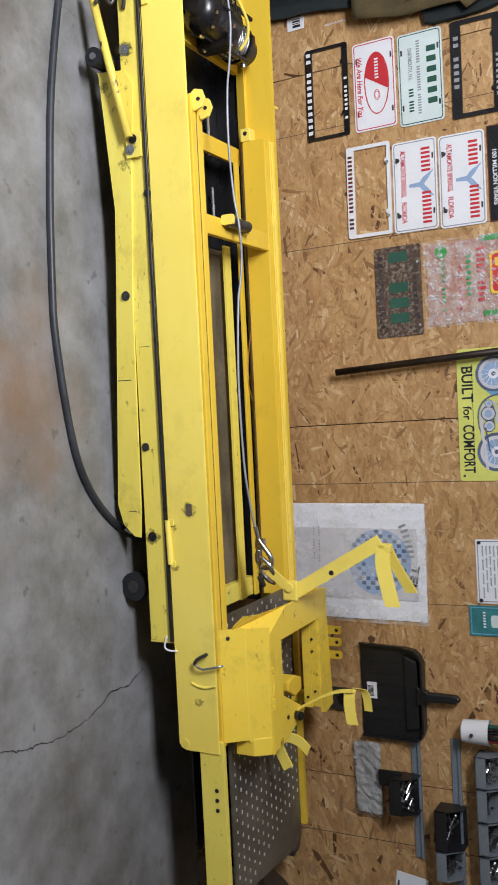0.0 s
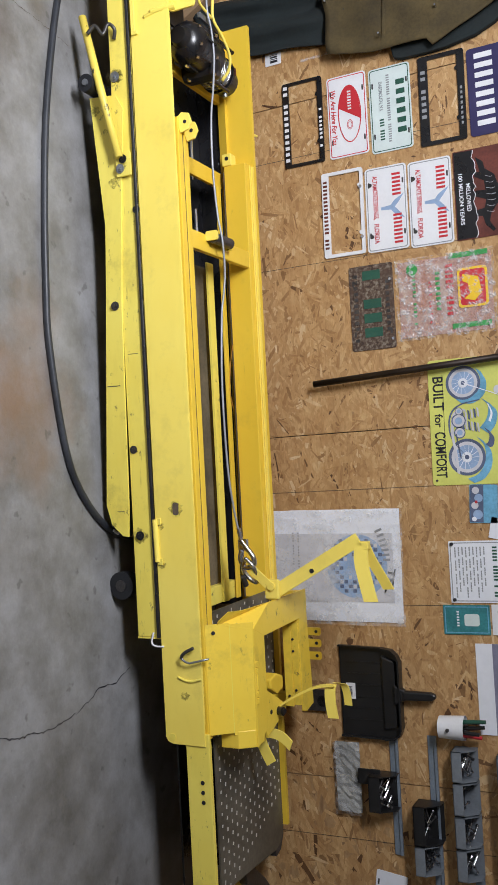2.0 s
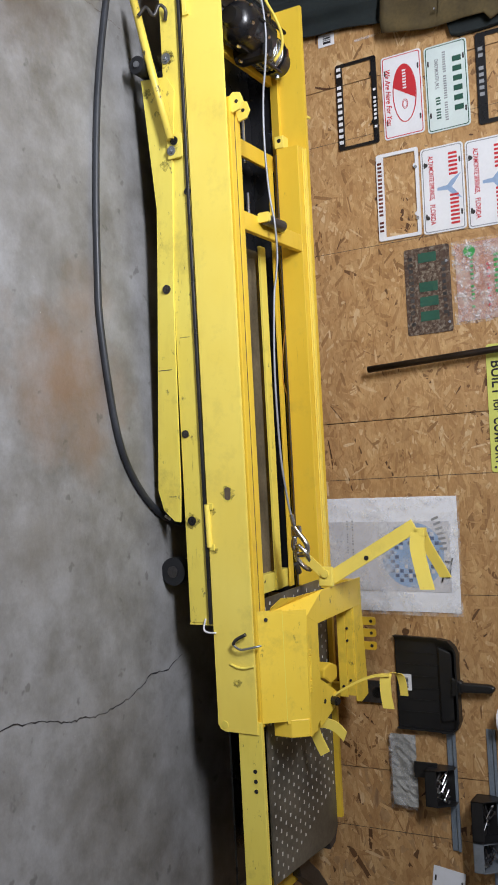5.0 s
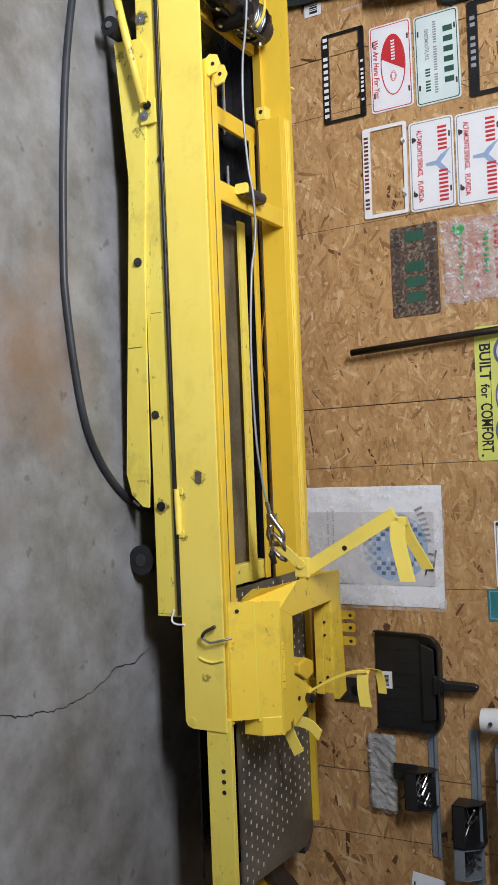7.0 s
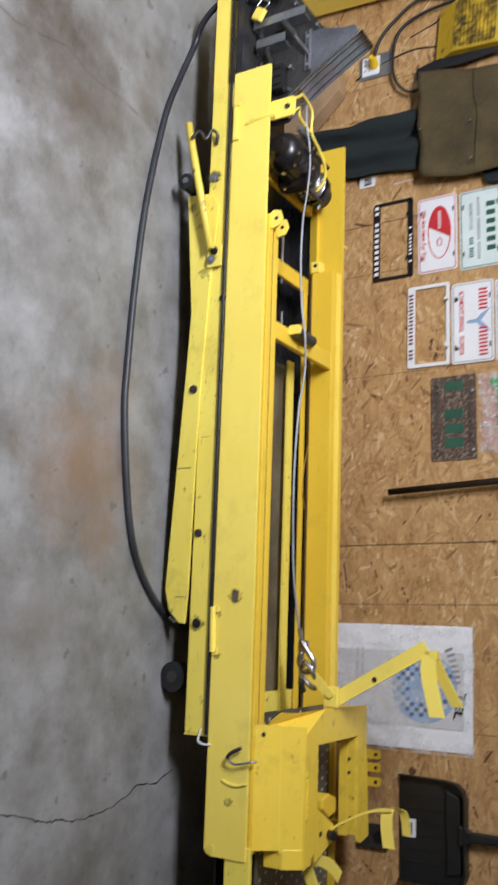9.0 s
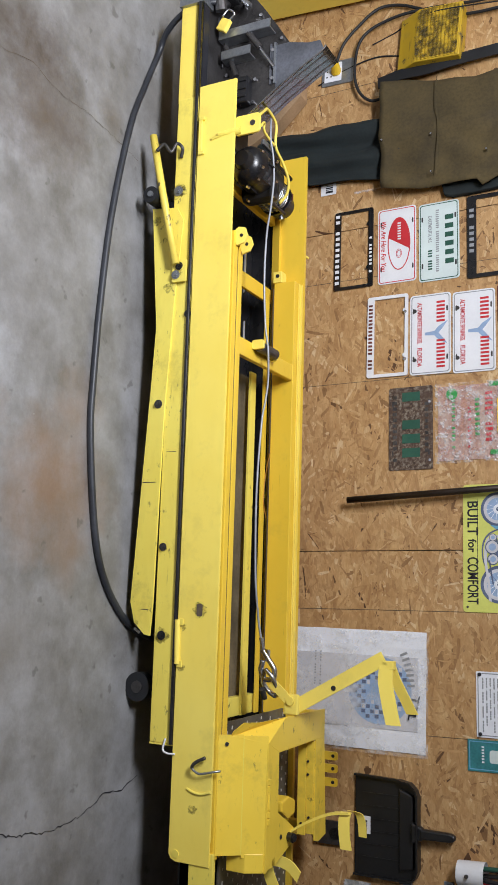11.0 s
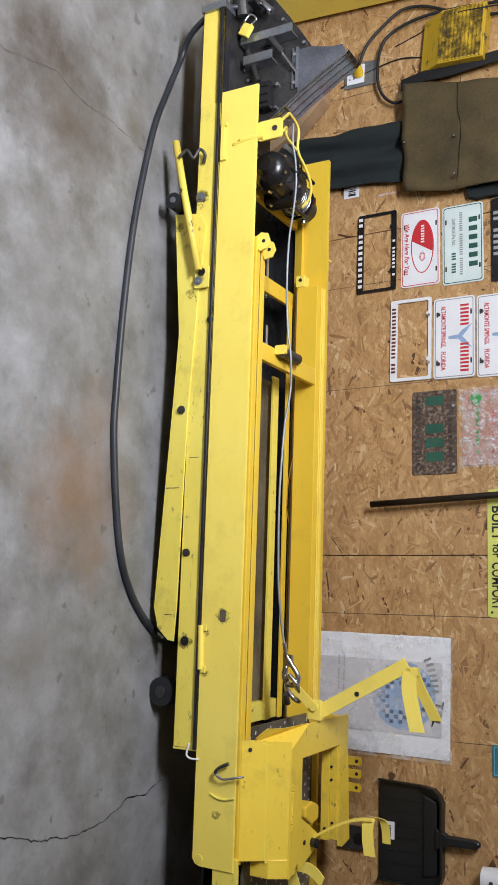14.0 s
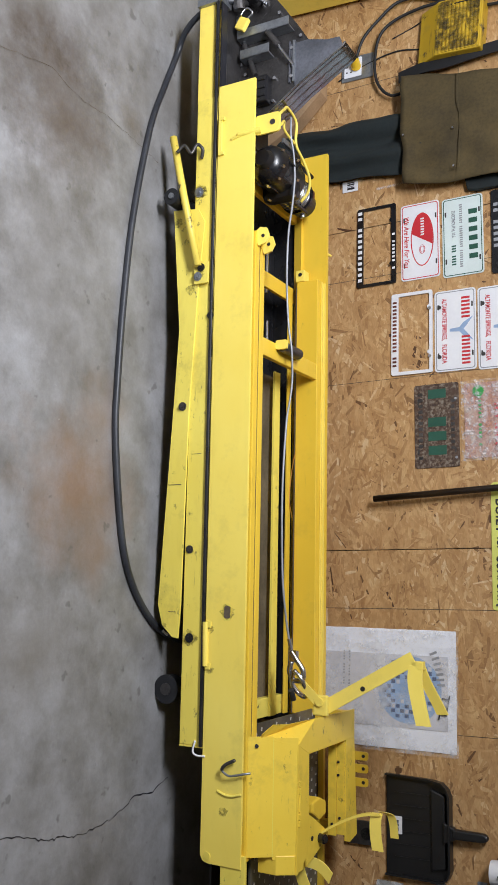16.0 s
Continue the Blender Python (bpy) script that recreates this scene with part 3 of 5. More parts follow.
bolt(0.893, -0.003, 0.124, arm, 0.0095, DARK_STEEL)
bolt(1.333, 0.004, 0.16, leg, 0.0085, DARK_STEEL)
bolt(1.594, 0.004, 0.168, leg, 0.0095, BLACK)
bolt(0.197, 0.004, 0.158, leg, 0.0115, GREY_STEEL)
bolt(0.484, -0.012, 0.172, arm, 0.010, GREY_STEEL)
bolt(0.456, -0.012, 0.183, arm, 0.009, BLACK)
bolt(0.61, 0.004, 0.212, leg, 0.008, BLACK)
part("pivot_plate", prism(B(), rounded(0.435, 0.507, 0.158, 0.207, 0.004), 1, -0.012, -0.003), YELLOW_WORN, arm)
part("roller", rod(B(), (0.214, -0.045, 0.083), (0.214, 0.03, 0.083), 0.027, 22), RUBBER, lift, "black rubber roller")
part("axle_bolt", rod(B(), (0.214, -0.051, 0.085), (0.214, -0.044, 0.085), 0.010, 8), GREY_STEEL, lift)
part("handle", tube(B(), [Vector((0.006, -0.03, 0.074)), Vector((0.2, -0.028, 0.117)), Vector((0.455, -0.024, 0.178))], 0.0122, 12), HANDLE_PAINT, lift, "worn yellow pull handle")
part("s_hook", tube(B(), smooth_line([(0.07, -0.045, 0.1), (0.05, -0.04, 0.125), (0.075, -0.03, 0.145), (0.045, -0.02, 0.16), (0.06, -0.01, 0.175), (0.085, 0.0, 0.165)]), 0.0055), DARK_STEEL, lift, "dark steel hook")
for v in (0.15, 0.46):
    part("base_rail", box(B(), 0.15, 1.0, v, v + 0.05, 0.016, 0.07, 0.003), BLACK, lift)
for u in (0.3, 0.9):
    part("base_cross", box(B(), u, u + 0.05, 0.15, 0.51, 0.07, 0.12, 0.003), BLACK, lift)
# Added black panel: hides the wall and darkens the gap below the back beam
part("back_side_bar", box(B(), -0.1, 1.9, 0.574, 0.59, 0.05, 0.235), BLACK, lift)
wheel = part("wheel", rod(B(), (1.752, 0.03, 0.072), (1.752, 0.066, 0.072), 0.043, 24), RUBBER, lift, "small black caster wheel")
part("hub", rod(B(), (1.752, 0.026, 0.072), (1.752, 0.07, 0.072), 0.018, 16), DARK_STEEL, wheel)
part("fork", box(B(), 1.717, 1.787, 0.07, 0.078, 0.06, 0.142, 0.002), BLACK, lift)

# the far end: lower frame and studded deck
part("end_beam", box(B(), 2.18, 3.05, 0.004, 0.014, 0.291, 0.368, 0.001), YELLOW_WORN, lift)
for u in (2.322, 2.351, 2.38):
    part("hole", rod(B(), (u, 0.0025, 0.341), (u, 0.006, 0.341), 0.0062), INK, lift)
part("edge_trim", box(B(), 2.18, 2.77, 0.05, 0.055, 0.32, 0.348), YELLOW, lift)
# dark strip put in as the shade of the gap behind the end beam
part("edge_groove", box(B(), 2.18, 2.9, 0.0145, 0.0495, 0.30, 0.336), WOOD_DARK, lift)
deck_line = [(1.84, 0.09), (2.69, 0.09), (2.705, 0.30), (2.722, 0.49), (2.71, 0.53), (2.685, 0.553), (1.84, 0.553)]
deck = part("deck_plate", prism(B(), deck_line, 2, 0.335, 0.341), DECK, lift, "brown-grey steel deck with rows of bright worn studs")
bm, rnd = B(), random.Random(5)
for i in range(25):
    for j in range(14):
        u, v = 1.87 + i * 0.0345 - j * 0.0125 + rnd.uniform(-0.001, 0.001), 0.112 + j * 0.0325
        if u < 1.85 or u > 2.69: continue
        m = Matrix.Translation((u, v, 0.3412)) @ pose(0, 0, 0, 0, 0, -12) @ Matrix.Diagonal((rnd.uniform(0.007, 0.012), rnd.uniform(0.0032, 0.0048), 0.003, 1))
        bmesh.ops.create_cube(bm, size=1, matrix=m)
st = part("deck_studs", bm, STUD, deck)
tagged(st, kind="stuff")
part("deck_corner", prism(B(), [(2.60, 0.556), (2.69, 0.556), (2.735, 0.53), (2.745, 0.49), (2.725, 0.488), (2.714, 0.526), (2.688, 0.5535), (2.60, 0.5535)], 2, 0.27, 0.34), DARK_STEEL, lift, "dark rubber-edged deck corner")
part("hinge_bracket", prism(B(), [(2.71, 0.40), (2.76, 0.42), (2.83, 0.50), (2.90, 0.56), (2.93, 0.55), (2.86, 0.45), (2.79, 0.36), (2.72, 0.34)], 2, 0.24, 0.29, 0.003), DARK_STEEL, lift, "grey-brown curved hinge bracket")
part("end_cross", box(B(), 2.76, 2.82, 0.10, 0.42, 0.235, 0.26, 0.003), YELLOW_SHADED, lift)
# unseen plate, added to keep light from the floor below the deck
part("skirt_plate", box(B(), 1.95, 2.72, 0.10, 0.54, 0.20, 0.206), BLACK, lift, "added black plate that darkens the space under the deck")

# wheel chock on the rails
def plate_line(p, q, thick=0.005):
    """The section of a flat plate from p to q, as (v, w)."""
    a, b = Vector(p), Vector(q)
    d = (b - a).normalized()
    n = Vector((-d.y, d.x)) * thick
    return [tuple(a), tuple(b), tuple(b - n), tuple(a - n)]


P0, P1, P2 = (0.0235, 0.362), (0.070, 0.421), (0.112, 0.4785)
chock = part("wheel_chock", prism(B(), plate_line(P1, P2), 0, 1.866, 2.195), YELLOW_GOLD, lift, "folded yellow plate wheel chock with an open top")
part("front_flange", prism(B(), plate_line(P0, (0.0695, 0.4202)), 0, 1.862, 2.188), YELLOW_GOLD, chock)
part("fold_seam", prism(B(), plate_line((0.0690, 0.4199), (0.0702, 0.4215), 0.0057), 0, 1.868, 2.188), YELLOW_WORN, chock)
part("hole", rod(B(), (1.887, 0.036, 0.384), (1.887, 0.0415, 0.380), 0.0055), INK, chock)
part("top_strip", prism(B(), [(1.905, 0.110), (1.885, 0.112), (1.92, 0.186), (2.085, 0.186), (2.20, 0.182), (2.238, 0.115), (2.238, 0.108)], 2, 0.4735, 0.479, 0.001), YELLOW_GOLD, chock)
part("top_plate", prism(B(), [(1.886, 0.110), (1.826, 0.225), (1.831, 0.46), (1.8325, 0.532), (1.921, 0.532), (1.921, 0.186)], 2, 0.4740, 0.4795, 0.001), YELLOW_GOLD, chock)
part("back_plate", prism(B(), [(1.921, 0.462), (1.921, 0.532), (2.226, 0.556), (2.238, 0.495), (2.228, 0.462)], 2, 0.4738, 0.4793, 0.001), YELLOW_GOLD, chock)
part("back_wall", box(B(), 1.921, 2.21, 0.458, 0.463, 0.449, 0.474, 0.001), YELLOW_GOLD, chock)
part("back_fold", box(B(), 1.921, 2.215, 0.4555, 0.461, 0.420, 0.4485, 0.001), YELLOW_GOLD, chock)
part("side_wall", box(B(), 1.919, 1.9235, 0.186, 0.458, 0.40, 0.474), YELLOW_SHADED, chock)
part("inner_wall", box(B(), 1.93, 2.09, 0.183, 0.187, 0.40, 0.474), YELLOW_SHADED, chock)
bm = B()
rim = [(1.866, 0.047, 0.392), (1.852, 0.040, 0.402), (1.828, 0.062, 0.424), (1.831, 0.112, 0.4475), (1.826, 0.225, 0.4785), (1.886, 0.112, 0.4785)]
hi, lo = [bm.verts.new(p) for p in rim], [bm.verts.new((p[0], p[1] + 0.003, p[2] - 0.004)) for p in rim]
for k in range(1, 5):
    bm.faces.new((hi[0 if k < 5 else 5], hi[k], hi[k + 1])), bm.faces.new((lo[0], lo[k + 1], lo[k]))
for k in range(6): bm.faces.new((hi[k], lo[k], lo[(k + 1) % 6], hi[(k + 1) % 6]))
bmesh.ops.recalc_face_normals(bm, faces=bm.faces)
part("chamfer_plate", bm, YELLOW_GOLD, chock)
part("lower_lip", prism(B(), [(0.075, 0.372), (0.075, 0.43), (0.105, 0.474), (0.165, 0.474), (0.165, 0.372)], 0, 2.185, 2.237, 0.002), YELLOW_GOLD, chock)
part("support", box(B(), 1.87, 2.19, 0.03, 0.075, 0.340, 0.366), YELLOW_SHADED, chock)
for u in (1.84, 2.19):
    part("support", box(B(), u, u + 0.03, 0.515, 0.545, 0.345, 0.4735), YELLOW_SHADED, chock)
for u, v, w in ((2.18, 0.456, 0.435), (2.16, 0.458, 0.46), (1.99, 0.458, 0.455), (2.03, 0.458, 0.455)):
    part("rivet_hole", rod(B(), (u, v - 0.004, w), (u, v - 0.0005, w), 0.004), INK, chock)
part("gusset", prism(B(), [(2.085, 0.186), (2.12, 0.25), (2.175, 0.345), (2.19, 0.33), (2.235, 0.19), (2.20, 0.183)], 2, 0.466, 0.4725, 0.001), YELLOW_GOLD, chock)
part("inner_block", prism(B(), [(2.09, 0.31), (2.08, 0.36), (2.10, 0.41), (2.14, 0.41), (2.15, 0.36), (2.12, 0.31)], 2, 0.39, 0.435, 0.006), YELLOW_SHADED, chock)
part("knob", rod(B(), (2.176, 0.276, 0.472), (2.176, 0.271, 0.492), 0.0135, 20), BLACK, chock, "black plastic knob")
part("knob_cap", rod(B(), (2.176, 0.271, 0.492), (2.176, 0.2695, 0.497), 0.0095, 16), PLASTIC_BLACK, chock)
part("hole", rod(B(), (2.165, 0.222, 0.472), (2.165, 0.222, 0.4745), 0.007), INK, chock)
for u in (1.973, 2.013, 2.056):
    tab = part("tab", prism(B(), rounded(u, u + 0.027, 0.455, 0.510, 0.008), 1, 0.573, 0.578), YELLOW_SHADED, chock)
    part("hole", rod(B(), (u + 0.0135, 0.5715, 0.494), (u + 0.0135, 0.5735, 0.494), 0.0055), INK, tab)
for u in (1.985, 2.005, 2.075, 2.095):
    part("weld_bead", rod(B(), (u, 0.118, 0.479), (u + 0.014, 0.120, 0.479), 0.0055, 8), YELLOW_GOLD, chock)
part("weld_bead", tube(B(), smooth_line([(2.01, 0.121, 0.479), (2.03, 0.1235, 0.4795), (2.055, 0.121, 0.479), (2.07, 0.1225, 0.4795)]), 0.004, 6), YELLOW_GOLD, chock)

# tilting arm with its prongs
armu = part("clamp_arm", ribbon(B(), [(1.815, 0.3, 0.455), (1.64, 0.3, 0.757)], (0.018, 0, 0.0105), (0, 0.008, 0)), YELLOW, lift, "flat yellow clamp arm with two bent prongs")
part("hole", rod(B(), (1.738, 0.2985, 0.6), (1.738, 0.3005, 0.6), 0.0075), INK, armu)
part("prong", ribbon(B(), smooth_line([(1.66, 0.3, 0.765), (1.71, 0.297, 0.763), (1.78, 0.292, 0.778), (1.828, 0.29, 0.79)]), (0, 0.002, 0.021), (0, 0.005, 0.001)), YELLOW, armu)
part("prong", ribbon(B(), smooth_line([(1.66, 0.32, 0.768), (1.705, 0.34, 0.78), (1.77, 0.37, 0.805), (1.805, 0.385, 0.818)]), (0, 0.004, 0.016), (0, 0.005, 0.001)), YELLOW, armu)
part("web", box(B(), 1.648, 1.672, 0.3, 0.325, 0.75, 0.787, 0.002), YELLOW, armu)
lug = part("pivot_lug", box(B(), 1.765, 1.826, 0.28, 0.297, 0.445, 0.492, 0.004), YELLOW, lift)
part("pivot_pin", rod(B(), (1.785, 0.274, 0.468), (1.785, 0.282, 0.468), 0.013), YELLOW, lug)
part("hook_link", ribbon(B(), [(1.785, 0.284, 0.462), (1.733, 0.28, 0.405)], (0.011, 0, -0.009), (0, -0.006, 0)), YELLOW, lug)

# curved prongs beside the knob
fork = part("prong_arm", ribbon(B(), smooth_line([(2.22, 0.3, 0.43), (2.165, 0.3, 0.468), (2.12, 0.3, 0.54), (2.095, 0.3, 0.60), (2.087, 0.3, 0.655)]), (0, 0.010, 0), (0.006, 0, 0.003)), YELLOW, lift, "bent flat yellow bar ending in two prongs")
part("prong", ribbon(B(), smooth_line([(2.088, 0.3, 0.645), (2.11, 0.295, 0.641), (2.15, 0.292, 0.643), (2.19, 0.29, 0.65)]), (0, 0, 0.017), (0, 0.005, 0)), YELLOW, fork)
part("prong", ribbon(B(), smooth_line([(2.083, 0.302, 0.66), (2.093, 0.32, 0.677), (2.12, 0.33, 0.683), (2.16, 0.335, 0.685)]), (0, 0, 0.012), (0, 0.005, 0)), YELLOW, fork)
fork = part("prong_arm", ribbon(B(), smooth_line([(2.20, 0.27, 0.46), (2.235, 0.275, 0.43), (2.25, 0.28, 0.425)]), (0, 0.010, 0), (0.004, 0, 0.004)), YELLOW, lift)
part("prong", ribbon(B(), smooth_line([(2.252, 0.27, 0.415), (2.250, 0.275, 0.45), (2.262, 0.28, 0.48), (2.288, 0.285, 0.505)]), (0.015, 0, -0.006), (0, 0.005, 0)), YELLOW, fork)
part("prong", ribbon(B(), smooth_line([(2.25, 0.26, 0.412), (2.285, 0.258, 0.42), (2.338, 0.255, 0.448)]), (0.009, 0, -0.015), (0, 0.005, 0)), YELLOW, fork)

# winch between the beams
# its axis runs across the frame
winch = part("winch", rod(B(), (0.06, 0.19, 0.315), (0.06, 0.33, 0.31), 0.067, 32), BLACK, lift, "black electric winch with a wire rope drum")
dome = smooth_line([(0.0, 0.132), (0.026, 0.134), (0.047, 0.146), (0.061, 0.165), (0.067, 0.19)], 4)
bm, rings = B(), []
for p in dome:
    rings.append([bm.verts.new((0.062 + p[0] * math.cos(a), p[1], 0.318 + p[0] * math.sin(a))) for a in (2 * math.pi * k / 32 for k in range(32))])
for p, q in zip(rings, rings[1:]):
    for k in range(32): bm.faces.new((p[k], q[k], q[(k + 1) % 32], p[(k + 1) % 32]))
bmesh.ops.remove_doubles(bm, verts=bm.verts, dist=0.0002)
bmesh.ops.recalc_face_normals(bm, faces=bm.faces)
part("dome", bm, BLACK, winch, smooth=True)
part("cap", rod(B(), (0.063, 0.116, 0.322), (0.063, 0.14, 0.322), 0.026, 24, 0.034), PLASTIC_BLACK, winch)
for k in range(8):
    a = 2 * math.pi * k / 8
    part("fin", box(B(), -0.003, 0.003, 0.19, 0.25, 0.060, 0.074, 0.001), BLACK, winch).matrix_basis = Matrix.Translation((0.06, 0, 0.315)) @ pose(0, 0, 0, 0, math.degrees(a), 0)
part("gear_case", box(B(), -0.02, 0.145, 0.262, 0.325, 0.24, 0.372, 0.022), BLACK, winch)
part("name_plate", box(B(), -0.018, 0.0, 0.17, 0.235, 0.365, 0.376, 0.002), GREY_STEEL, winch)
part("drum", rod(B(), (0.075, 0.325, 0.302), (0.075, 0.42, 0.30), 0.046, 24), DARK_STEEL, winch)
for k in range(8):
    v = 0.331 + k * 0.0108
    bm = tube(B(), [Vector((0.075 + 0.054 * math.cos(a), v + 0.006 * math.sin(a * 0.5), 0.301 + 0.054 * math.sin(a))) for a in (2 * math.pi * i / 24 for i in range(25))], 0.005, 6)
    part("rope_turn", bm, CHROME if k % 2 else GREY_STEEL, winch, "dull wire rope")
part("tie_rod", rod(B(), (0.01, 0.32, 0.358), (0.01, 0.43, 0.356), 0.007, 10), BLACK, winch)
part("tie_rod", rod(B(), (0.135, 0.32, 0.335), (0.135, 0.43, 0.333), 0.007, 10), BLACK, winch)
part("flange", rod(B(), (0.075, 0.42, 0.30), (0.075, 0.43, 0.30), 0.062, 26), BLACK, winch)
part("end_housing", rod(B(), (0.078, 0.43, 0.298), (0.078, 0.495, 0.295), 0.05, 24, 0.046), BLACK, winch)
part("label", box(B(), 0.045, 0.07, 0.44, 0.475, 0.342, 0.347, 0.002), MAROON, winch)
part("drain_screw", rod(B(), (0.125, 0.47, 0.30), (0.135, 0.472, 0.302), 0.009, 10), GREY_STEEL, winch)
for u, v, w in ((-0.005, 0.185, 0.365), (0.03, 0.165, 0.372), (0.085, 0.165, 0.375), (0.118, 0.175, 0.355), (0.132, 0.19, 0.31), (0.02, 0.268, 0.376), (0.09, 0.268, 0.376), (0.138, 0.275, 0.36), (0.14, 0.27, 0.27)):
    part("bolt", rod(B(), (u, v - 0.006, w), (u, v + 0.004, w + 0.003), 0.0052, 8), CHROME, winch)
part("mount", prism(B(), rounded(-0.02, 0.045, 0.352, 0.44, 0.012), 1, 0.012, 0.02, 0.001), YELLOW, winch, "yellow mounting tab")
part("hole", rod(B(), (0.012, 0.0095, 0.415), (0.012, 0.0125, 0.415), 0.009), DARK_STEEL, winch)
guard = smooth_line([(-0.02, 0.03, 0.43), (-0.085, 0.12, 0.40), (-0.114, 0.165, 0.39), (-0.099, 0.239, 0.385), (-0.022, 0.239, 0.385), (0.012, 0.299, 0.385), (0.053, 0.347, 0.385), (0.09, 0.37, 0.37), (0.12, 0.375, 0.34)], 6)
part("wire_guard", tube(B(), guard, 0.005), YELLOW, winch, "bent yellow rod guard")
part("wire_guard", tube(B(), smooth_line([(0.0, 0.06, 0.42), (-0.05, 0.13, 0.395), (-0.032, 0.155, 0.385), (-0.018, 0.235, 0.385)], 6), 0.0045), YELLOW, winch)
rope = smooth_line([(-0.10, 0.20, 0.385), (-0.029, 0.195, 0.388), (0.022, 0.216, 0.388), (0.086, 0.235, 0.384), (0.141, 0.236, 0.381), (0.215, 0.225, 0.379), (0.292, 0.209, 0.377), (0.40, 0.20, 0.377), (0.506, 0.203, 0.377), (0.61, 0.218, 0.377), (0.69, 0.222, 0.387), (0.784, 0.240, 0.381), (0.855, 0.236, 0.375), (0.929, 0.220, 0.372), (1.15, 0.21, 0.366), (1.4, 0.225, 0.363), (1.53, 0.252, 0.363), (1.605, 0.272, 0.366)], 8)
part("wire_rope", tube(B(), rope, 0.0036, 7), plain("wire_rope", (0.38, 0.40, 0.44), 0.5, 0.35, 0.2), winch, "grey steel wire rope")
part("ferrule", rod(B(), (1.60, 0.272, 0.366), (1.638, 0.276, 0.372), 0.0065), CHROME, winch)
part("snap_hook", tube(B(), smooth_line([(1.638, 0.276, 0.372), (1.665, 0.276, 0.392), (1.695, 0.278, 0.412), (1.722, 0.28, 0.408), (1.725, 0.28, 0.38), (1.70, 0.278, 0.366), (1.67, 0.277, 0.372)]), 0.0088), CHROME, winch)
part("link", tube(B(), smooth_line([(1.695, 0.27, 0.385), (1.72, 0.272, 0.41), (1.755, 0.285, 0.42), (1.775, 0.295, 0.41), (1.76, 0.29, 0.386), (1.73, 0.28, 0.372), (1.695, 0.27, 0.385)]), 0.0075), CHROME, winch)
part("latch", box(B(), 1.635, 1.672, 0.27, 0.285, 0.362, 0.395, 0.004), CHROME, winch)
part("pin", rod(B(), (1.755, 0.27, 0.375), (1.785, 0.29, 0.375), 0.009), DARK_STEEL, winch)

# upright steel wheel stop at the near end
HEAD = [(-0.08, 0.215), (-0.56, 0.215), (-0.56, 0.31), (-0.540, 0.327), (-0.458, 0.386), (-0.34, 0.460), (-0.318, 0.478), (-0.30, 0.55), (-0.30, 0.581), (-0.272, 0.590), (-0.235, 0.535), (-0.205, 0.485), (-0.175, 0.435), (-0.14, 0.385), (-0.108, 0.336), (-0.077, 0.30)]
head = part("wheel_stop", prism(B(), HEAD, 1, 0.15, 0.157), DARK_STEEL, lift, "upright dark bare steel wheel stop plate")
part("far_plate", prism(B(), HEAD, 1, 0.226, 0.233), DARK_STEEL, head)
CHEEK_LINE = [(-0.325, 0.405), (-0.325, 0.470), (-0.305, 0.54), (-0.303, 0.581), (-0.272, 0.592), (-0.235, 0.536), (-0.205, 0.486), (-0.175, 0.436), (-0.172, 0.424), (-0.325, 0.415)]
part("cheek_plate", prism(B(), CHEEK_LINE[:-1], 1, 0.145, 0.15), CHEEK, head, "bare blue-grey steel plate")
bm, rnd = B(), random.Random(12)
for i in range(16):
    for k in range(7):
        u, w = -0.53 + i * 0.022, 0.245 + k * 0.03
        if w > 0.31 + (u + 0.56) * 0.68 - 0.02 or (-0.41 < u < -0.33 and w < 0.43): continue
        a = 40 if (i + k) % 2 else -40
        bmesh.ops.create_cube(bm, size=1, matrix=Matrix.Translation((u, 0.1495, w)) @ pose(0, 0, 0, 0, a, 0) @ Matrix.Diagonal((0.016, 0.002, 0.004, 1)))
tagged(part("plate_studs", bm, DARK_STEEL, head), kind="stuff")
part("foot", box(B(), -0.56, -0.06, 0.06, 0.36, 0.205, 0.215, 0.001), DARK_STEEL, head)
bracket = part("angle_iron", box(B(), -0.376, -0.371, 0.105, 0.15, 0.225, 0.418, 0.001), GREY_STEEL, head, "grey steel angle iron")
part("flange", box(B(), -0.403, -0.371, 0.105, 0.110, 0.225, 0.418, 0.001), GREY_STEEL, bracket)
bracket = part("angle_iron", box(B(), -0.302, -0.297, 0.108, 0.15, 0.236, 0.345, 0.001), GREY_STEEL, head, "grey steel angle iron")
part("flange", box(B(), -0.330, -0.297, 0.108, 0.113, 0.236, 0.345, 0.001), GREY_STEEL, bracket)
block = part("block", box(B(), -0.225, -0.13, 0.112, 0.15, 0.285, 0.337, 0.005), BLACK, head)
for k in range(3):
    part("block_rib", box(B(), -0.212 + k * 0.028, -0.204 + k * 0.028, 0.108, 0.113, 0.290, 0.332, 0.001), PLASTIC_BLACK, block)
part("seam", box(B(), -0.335, -0.19, 0.141, 0.15, 0.417, 0.425), GREY_STEEL, head)
part("seam", box(B(), -0.335, -0.19, 0.143, 0.15, 0.402, 0.407), CHEEK, head)
part("push_rod", rod(B(), (-0.318, 0.125, 0.374), (-0.245, 0.138, 0.421), 0.0055), CHROME, head)
part("push_rod_body", rod(B(), (-0.375, 0.115, 0.334), (-0.318, 0.125, 0.374), 0.011), DARK_STEEL, head)
part("link_bar", rod(B(), (-0.36, 0.13, 0.24), (-0.24, 0.13, 0.285), 0.009), DARK_STEEL, head)
part("link_bar", rod(B(), (-0.49, 0.12, 0.20), (-0.37, 0.13, 0.245), 0.008), GREY_STEEL, head)
